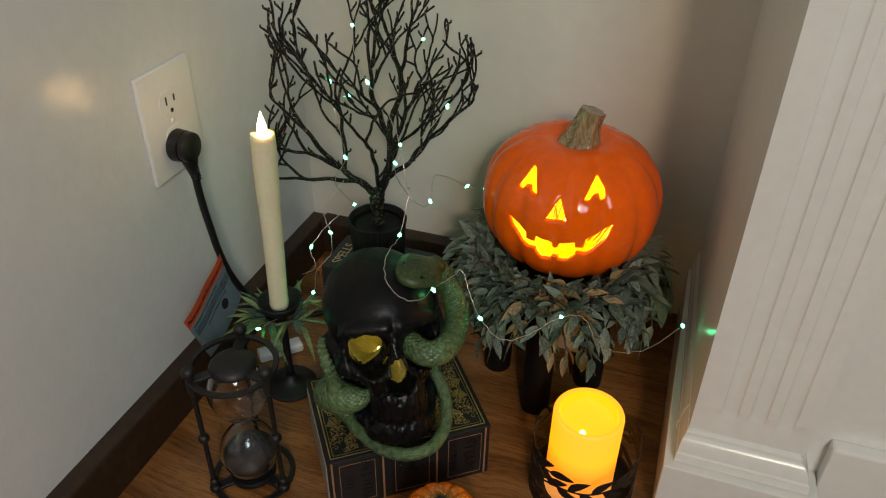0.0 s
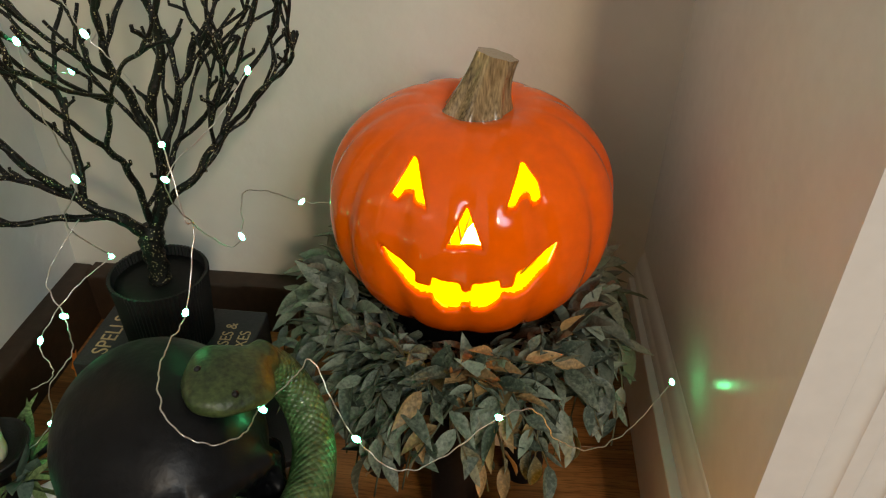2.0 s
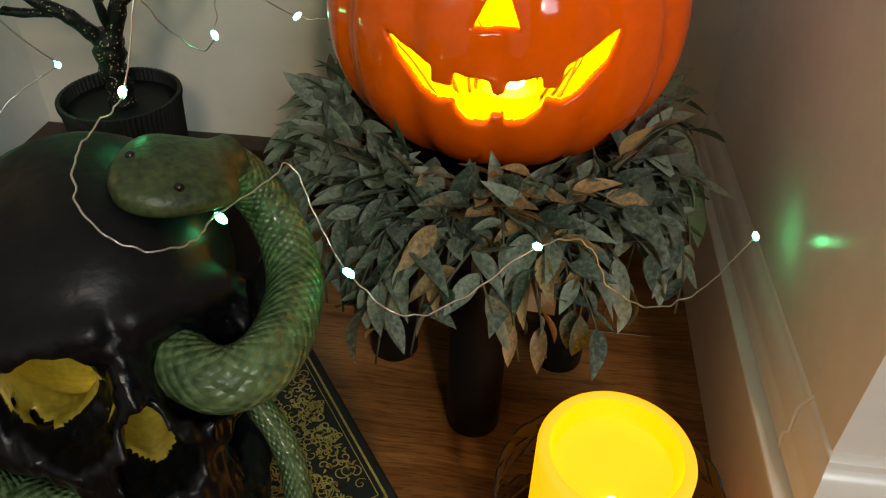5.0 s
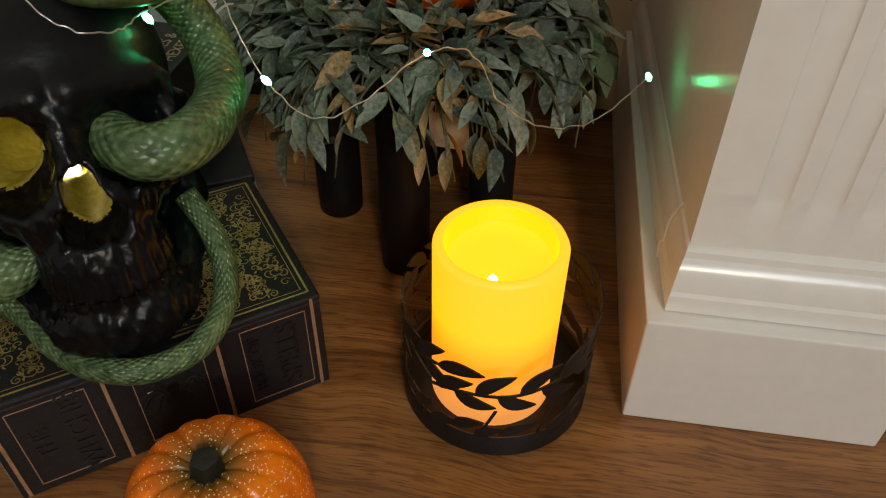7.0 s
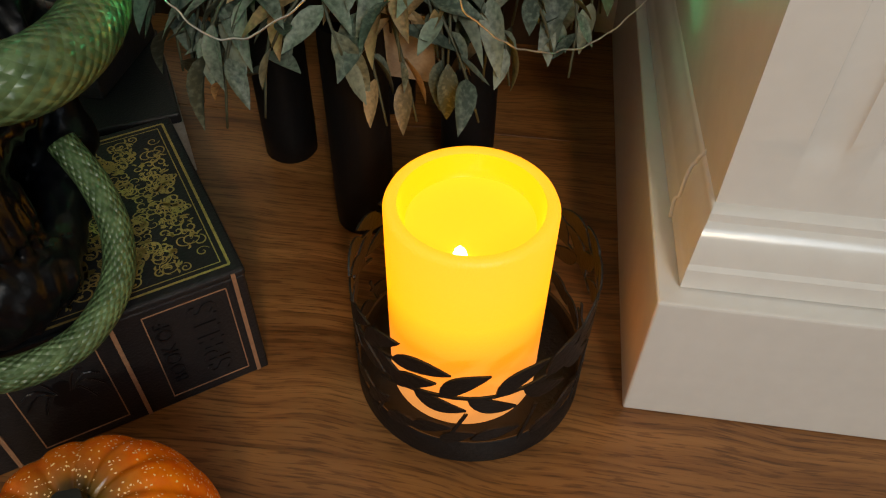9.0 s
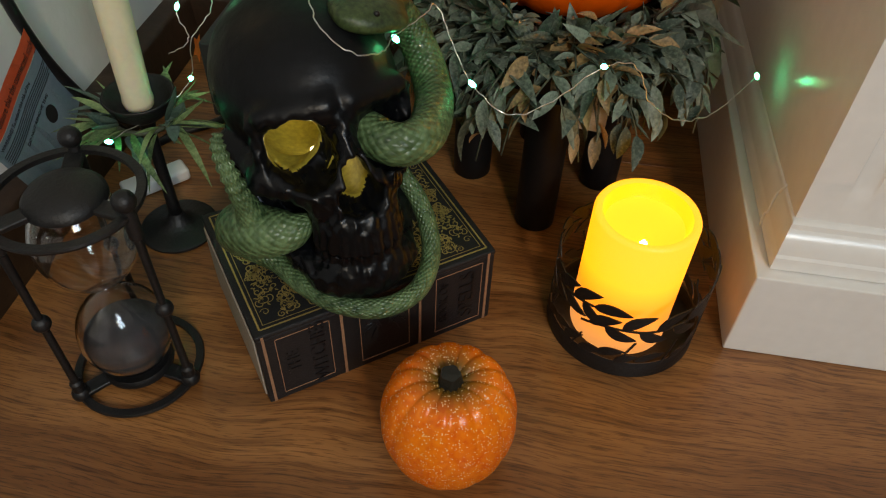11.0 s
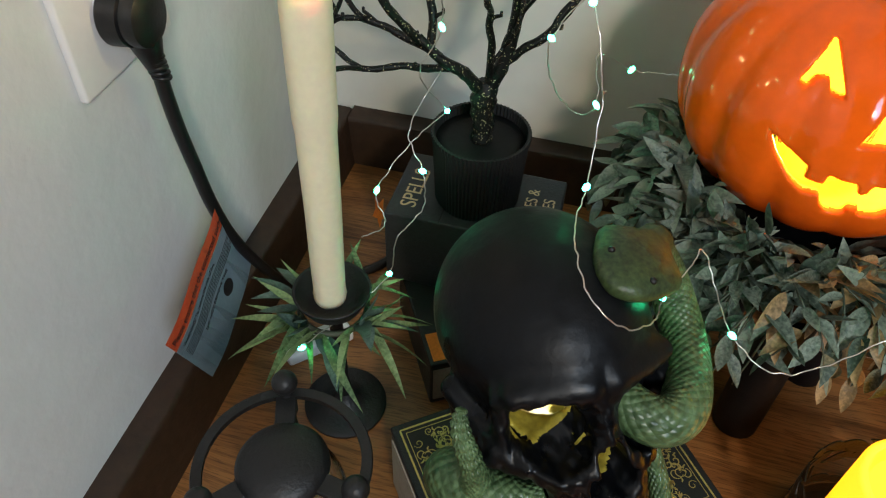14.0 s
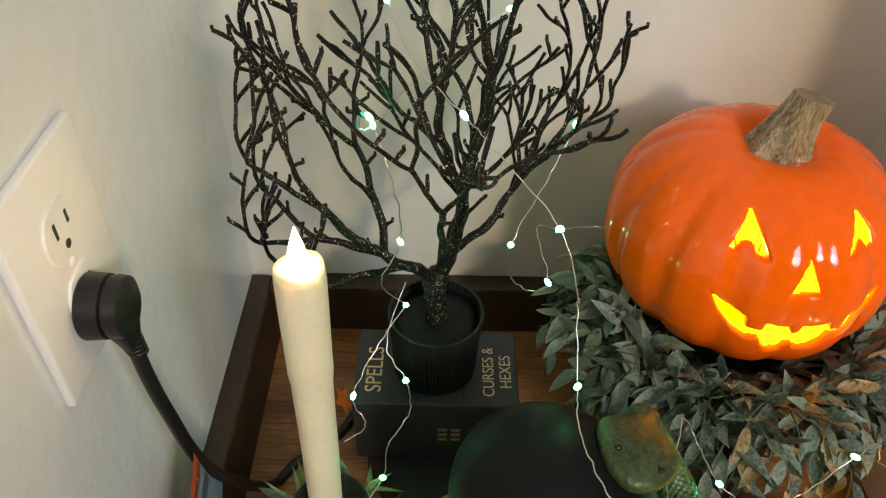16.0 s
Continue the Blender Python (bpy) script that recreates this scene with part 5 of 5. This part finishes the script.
def star():
    o = bmesh.new()
    ring_v = []
    for k in range(10):
        r = 0.0125 if k % 2 == 0 else 0.0065
        a = math.pi / 2 + math.pi * k / 5
        ring_v.append(o.verts.new((r * math.cos(a), 0, r * math.sin(a))))
    o.faces.new(ring_v)
    bmesh.ops.solidify(o, geom=o.faces[:], thickness=0.0016)
    ob = part("star_ornament", o, M_ORANGE)
    ob.matrix_world = pose(0.1175, -0.196, 0.1045, -18, 0, -52)
    tagged(ob, "small orange felt star against the spell box", "star")


star()
M_POT = mat("matt_black_plastic", (0.0045, 0.0045, 0.005), 0.6, var=0.2, scale=60, bump=0.2, bscale=600)
M_TREE = glitter(mat("black_glitter_bark", (0.004, 0.004, 0.004), 0.45, var=0.3, scale=60, bump=0.6, bscale=300, spec=0.3), 1700, 0.968, (0.6, 0.52, 0.30))
TREE = Vector((0.187, -0.175, 0.118))


def pot():
    o = thing("plant_pot", pose(*TREE), "matt black ribbed plastic plant pot on the spell books", "pot")
    bm = bmesh.new()
    seg = 144
    prof = [(0.0, 0.0), (0.0295, 0.0), (0.0305, 0.001), (0.0335, 0.0545), (0.0345, 0.055), (0.0345, 0.0585), (0.0325, 0.0585), (0.0318, 0.050), (0, 0.050)]
    rows = []
    for r, z in prof:
        if r == 0:
            rows.append([bm.verts.new((0, 0, z))])
            continue
        rows.append([bm.verts.new(((r + (0.0005 * math.cos(72 * 2 * math.pi * k / seg) if 0.0005 < z < 0.06 and r > 0.03 else 0)) * math.cos(2 * math.pi * k / seg), (r + (0.0005 * math.cos(72 * 2 * math.pi * k / seg) if 0.0005 < z < 0.06 and r > 0.03 else 0)) * math.sin(2 * math.pi * k / seg), z)) for k in range(seg)])
    for a, b in zip(rows, rows[1:]):
        for k in range(seg):
            q = list(dict.fromkeys([a[k % len(a)], a[(k + 1) % seg % len(a)], b[(k + 1) % seg % len(b)], b[k % len(b)]]))
            if len(q) > 2:
                bm.faces.new(q)
    part("body", bm, M_POT, o, auto=35)
    part("soil", lathe([(0, 0.0512), (0.012, 0.0516), (0.024, 0.0509), (0.0312, 0.0512), (0.0312, 0.0502), (0, 0.0502)], 40), M_SATIN, o, "flat black filling", smooth=True)


pot()


def tree():
    o = thing("glitter_tree", pose(TREE.x, TREE.y, TREE.z + 0.0502), "bare black glitter tree with twisting branches in the pot", "tree")
    rnd = random.Random(8)
    trunk = spline([(0, 0, 0, 0.0078), (0.001, 0.001, 0.012, 0.0072), (-0.001, 0.002, 0.024, 0.0078), (0.0, 0.003, 0.036, 0.0088), (0.001, 0.004, 0.045, 0.0062)], 16)
    part("trunk", tube([p[:3] for p in trunk], [p[3] * (1 + 0.12 * math.sin(i * 2.1)) for i, p in enumerate(trunk)], 12), M_TREE, o, smooth=True)

    def grow(bm, p, d, L, r, gen):
        """A wavy limb that bends upward, throws stub twigs and forks at its end."""
        n = max(4, int(L / 0.0045))
        pts, rad, q, d = [p.copy()], [r], p.copy(), d.normalized()
        d0, seed, stubs = d.copy(), rnd.uniform(0, 100), []
        gap = rnd.randint(3, 5)
        r1 = max(0.0012, r * 0.74)
        for i in range(n):
            u = (i + 1) / n
            s = seed + i * 0.5
            wave = Vector((noise.noise((s, 0.3, 1.7)), noise.noise((s, 4.3, 8.1)), noise.noise((s, 9.9, 3.3))))
            d = (d + wave * 0.42 + d0 * 0.2 + Vector((0, 0, 0.045))).normalized()
            w = TREE + q
            if w.y > -0.06:
                d.y = min(d.y, -0.15)
            if w.x < 0.06:
                d.x = max(d.x, 0.15)
            if Vector((q.x, q.y)).length > (0.108 if q.x > 0 else 0.106):
                d = (d + Vector((-q.x, -q.y, 0.0)) * 2.5 + Vector((0, 0, 0.2))).normalized()
            q = q + d * (L / n)
            pts.append(q.copy())
            rad.append((r + (r1 - r) * u) * rnd.uniform(0.9, 1.12))
            gap -= 1
            if gap <= 0 and i < n - 2:
                stubs.append((q.copy(), d.copy(), rad[-1]))
                gap = rnd.randint(4, 8)
        tube(pts, rad, 7 if gen < 3 else 6, bm)
        turn = rnd.choice((-1, 1))
        for kp, kd, kr in stubs:
            side = kd.orthogonal().normalized()
            side = Matrix.Rotation(rnd.uniform(0, 6.28), 3, kd) @ side
            side.z = abs(side.z) * 0.6
            if gen < 2 and rnd.random() < 0.3:
                grow(bm, kp, kd * 0.7 + side * 0.75, L * rnd.uniform(0.5, 0.8), max(0.0015, kr * 0.66), gen + 1)
            elif rnd.random() < 0.75:
                e = kp + (kd * 0.7 + side).normalized() * rnd.uniform(0.006, 0.014)
                tube([kp, (kp + e) / 2 + Vector((0, 0, 0.0006)), e, e + Vector((0, 0, 0.0025))], [kr * 0.75, 0.0013, 0.0012, 0.001], 6, bm)
        if gen < 3 and L > 0.016:
            out = Vector((q.x, q.y, 0))
            flat = d.cross(Vector((0, 0, 1))).normalized()
            flat = (Matrix.Rotation(rnd.uniform(-0.7, 0.7), 3, d) @ flat) * turn
            for sg, f in ((1, rnd.uniform(0.36, 0.55)), (-1, rnd.uniform(0.3, 0.6))):
                nd = (d + flat * sg * f + out * 0.8 + Vector((0, 0, 0.1))).normalized()
                grow(bm, q, nd, L * rnd.uniform(0.66, 0.92), max(0.0012, r1 * rnd.uniform(0.82, 0.95)), gen + 1)
    R, F = Vector((0.964, 0.264, 0)), Vector((0.264, -0.964, 0))
    fork = Vector((0, 0.003, 0.040))
    for ends, r in ((((-0.014, 0.004, 0.014), (-0.030, 0.006, 0.026), (-0.044, 0.002, 0.040)), 0.0048), (((0.010, 0.0, 0.018), (0.016, -0.002, 0.044), (0.017, 0.002, 0.085)), 0.0056)):
        P = spline([tuple(fork - Vector((0, 0, 0.006)))] + [tuple(fork + R * a + F * f + Vector((0, 0, z))) for a, f, z in ends], 18)
        part("main_limb", tube(P, [r * (1 - 0.45 * i / 17) * rnd.uniform(0.92, 1.1) for i in range(18)], 10), M_TREE, o, smooth=True)
    # start sideways and up; direction sideways, towards the room, up; length, radius
    scaffold = [(-0.024, 0.018, -1.0, 0.15, 0.25, 0.058, 0.0027), (-0.030, 0.026, -1.0, -0.2, 0.55, 0.054, 0.0029), (-0.043, 0.038, -0.7, 0.3, 0.85, 0.056, 0.0032), (-0.036, 0.032, -0.15, -0.35, 1.0, 0.074, 0.0028),
                (0.002, 0.010, -0.25, 0.5, 1.0, 0.080, 0.0027), (0.016, 0.070, -0.35, -0.1, 1.1, 0.072, 0.0034), (0.017, 0.084, 0.25, 0.15, 1.2, 0.070, 0.0036), (0.014, 0.040, 0.55, -0.2, 0.9, 0.066, 0.0031),
                (0.010, 0.020, 0.75, 0.15, 0.72, 0.070, 0.0030), (0.006, 0.014, 0.62, -0.5, 0.8, 0.056, 0.0026)]
    for a0, z0, a, f, z, L, r in scaffold:
        bm = bmesh.new()
        grow(bm, fork + R * a0 + Vector((0, 0, z0 - 0.002)), (R * a + F * f + Vector((0, 0, z))).normalized(), L, r, 0)
        part("branch", bm, M_TREE, o, smooth=True)


tree()

# ---- string lights ----
M_WIRE = mat("silver_wire", (0.72, 0.70, 0.66), 0.3, metal=0.9, var=0.1, scale=60)
M_LED = glow("green_led", (0.06, 1.0, 0.36), 30.0)


def string_lights():
    o = thing("string_lights", Matrix.Identity(4), "silver wire string lights with small glowing green leds", "string lights")
    runs = [
        [(0.230, -0.127, 0.381), (0.19, -0.14, 0.36), (0.147, -0.144, 0.313), (0.14, -0.17, 0.33), (0.147, -0.193, 0.349), (0.16, -0.21, 0.31), (0.1625, -0.201, 0.2655), (0.15, -0.205, 0.235), (0.1655, -0.191, 0.2)],
        [(0.1655, -0.191, 0.2), (0.148, -0.215, 0.19), (0.1295, -0.239, 0.165), (0.137, -0.248, 0.145), (0.122, -0.254, 0.135)],
        [(0.165, -0.215, 0.245), (0.153, -0.245, 0.222), (0.164, -0.258, 0.203), (0.166, -0.265, 0.18), (0.152, -0.276, 0.162), (0.148, -0.282, 0.135), (0.13, -0.30, 0.12), (0.107, -0.338, 0.118)],
        [(0.158, -0.149, 0.396), (0.172, -0.18, 0.375), (0.197, -0.212, 0.361), (0.215, -0.215, 0.340), (0.245, -0.255, 0.319), (0.256, -0.272, 0.285), (0.258, -0.268, 0.275), (0.257, -0.297, 0.242), (0.254, -0.318, 0.238), (0.256, -0.339, 0.237), (0.266, -0.360, 0.229), (0.284, -0.363, 0.2165), (0.298, -0.351, 0.212), (0.302, -0.336, 0.213), (0.316, -0.312, 0.214), (0.322, -0.30, 0.214), (0.335, -0.312, 0.193), (0.347, -0.319, 0.174), (0.37, -0.328, 0.160), (0.395, -0.325, 0.169), (0.425, -0.315, 0.191), (0.447, -0.304, 0.185), (0.46, -0.30, 0.160), (0.485, -0.29, 0.139), (0.515, -0.262, 0.129), (0.546, -0.231, 0.141)],
        [(0.269, -0.168, 0.326), (0.25, -0.19, 0.30), (0.227, -0.22, 0.278), (0.232, -0.205, 0.238), (0.248, -0.195, 0.215), (0.259, -0.197, 0.224), (0.255, -0.17, 0.24), (0.262, -0.14, 0.225), (0.282, -0.12, 0.205), (0.30, -0.115, 0.202), (0.316, -0.118, 0.204)],
    ]
    rnd = random.Random(4)
    for run in runs:
        P = spline(run, 14 * len(run))
        P = P + np.array([[0.0012 * noise.noise((i * 0.3, 7.0, c)) for c in (0.1, 5.2, 9.7)] for i in range(len(P))])
        part("wire", tube(P, 0.00042, 5), M_WIRE, o, smooth=True)
    leds = [(0.147, -0.193, 0.349), (0.197, -0.212, 0.361), (0.269, -0.168, 0.326), (0.245, -0.255, 0.319), (0.227, -0.22, 0.278), (0.1625, -0.201, 0.2655), (0.259, -0.197, 0.224), (0.282, -0.12, 0.205), (0.1655, -0.191, 0.2), (0.164, -0.258, 0.203), (0.1295, -0.239, 0.165), (0.148, -0.282, 0.135), (0.107, -0.338, 0.118), (0.257, -0.297, 0.242), (0.302, -0.332, 0.209), (0.347, -0.319, 0.174), (0.425, -0.315, 0.191), (0.546, -0.231, 0.141), (0.158, -0.149, 0.396), (0.230, -0.127, 0.381), (0.147, -0.144, 0.313)]
    bead = lathe([(0, -0.0032), (0.0011, -0.0024), (0.0017, -0.0008), (0.0017, 0.0008), (0.0011, 0.0024), (0, 0.0032)], 12)
    me = bpy.data.meshes.new("led")
    bmesh.ops.recalc_face_normals(bead, faces=bead.faces)
    bead.to_mesh(me)
    bead.free()
    me.materials.append(M_LED)
    me.polygons.foreach_set("use_smooth", [True] * len(me.polygons))
    for p in leds:
        ob = new("led", me)
        ob.parent = o
        ob.matrix_basis = pose(*p, rnd.uniform(-60, 60), rnd.uniform(-60, 60), 0)
    return o


string_lights()
ad = tagged(part("power_adapter", box(-0.028, 0.028, -0.0095, 0.0095, 0.0, 0.012, 0.003, 3), M_PLATE, auto=40), "small flat white plastic adapter on the floor", "adapter")
ad.matrix_world = pose(0.078, -0.252, 0.0003, 0, 0, 42)

# ---- floor boards ----
rnd = random.Random(2)
BOARD = 0.5
y = -0.357
edges = []
while y < YB + 0.05:
    edges.append(y)
    y += BOARD
y = -0.357 - BOARD
while y > Y0:
    edges.append(y)
    y -= BOARD
for y in sorted(edges):
    x = -0.1 - rnd.uniform(0.1, 0.9)
    if -0.7 < y < 0.2:
        x = -0.35
    while x < X1:
        x1 = x + 1.2
        a, b = max(x, -0.1), min(x1, X1 + 0.1)
        if b - a > 0.02:
            bm = box(a + 0.0002, b - 0.0002, max(y, Y0 - 0.1) + 0.0002, min(y + BOARD, YB + 0.1) - 0.0002, -0.003, 0.0, 0.0004, 1)
            ob = part("floorboard", bm, M_FLOOR, floor)
            ob.matrix_basis = ROOM
        x = x1
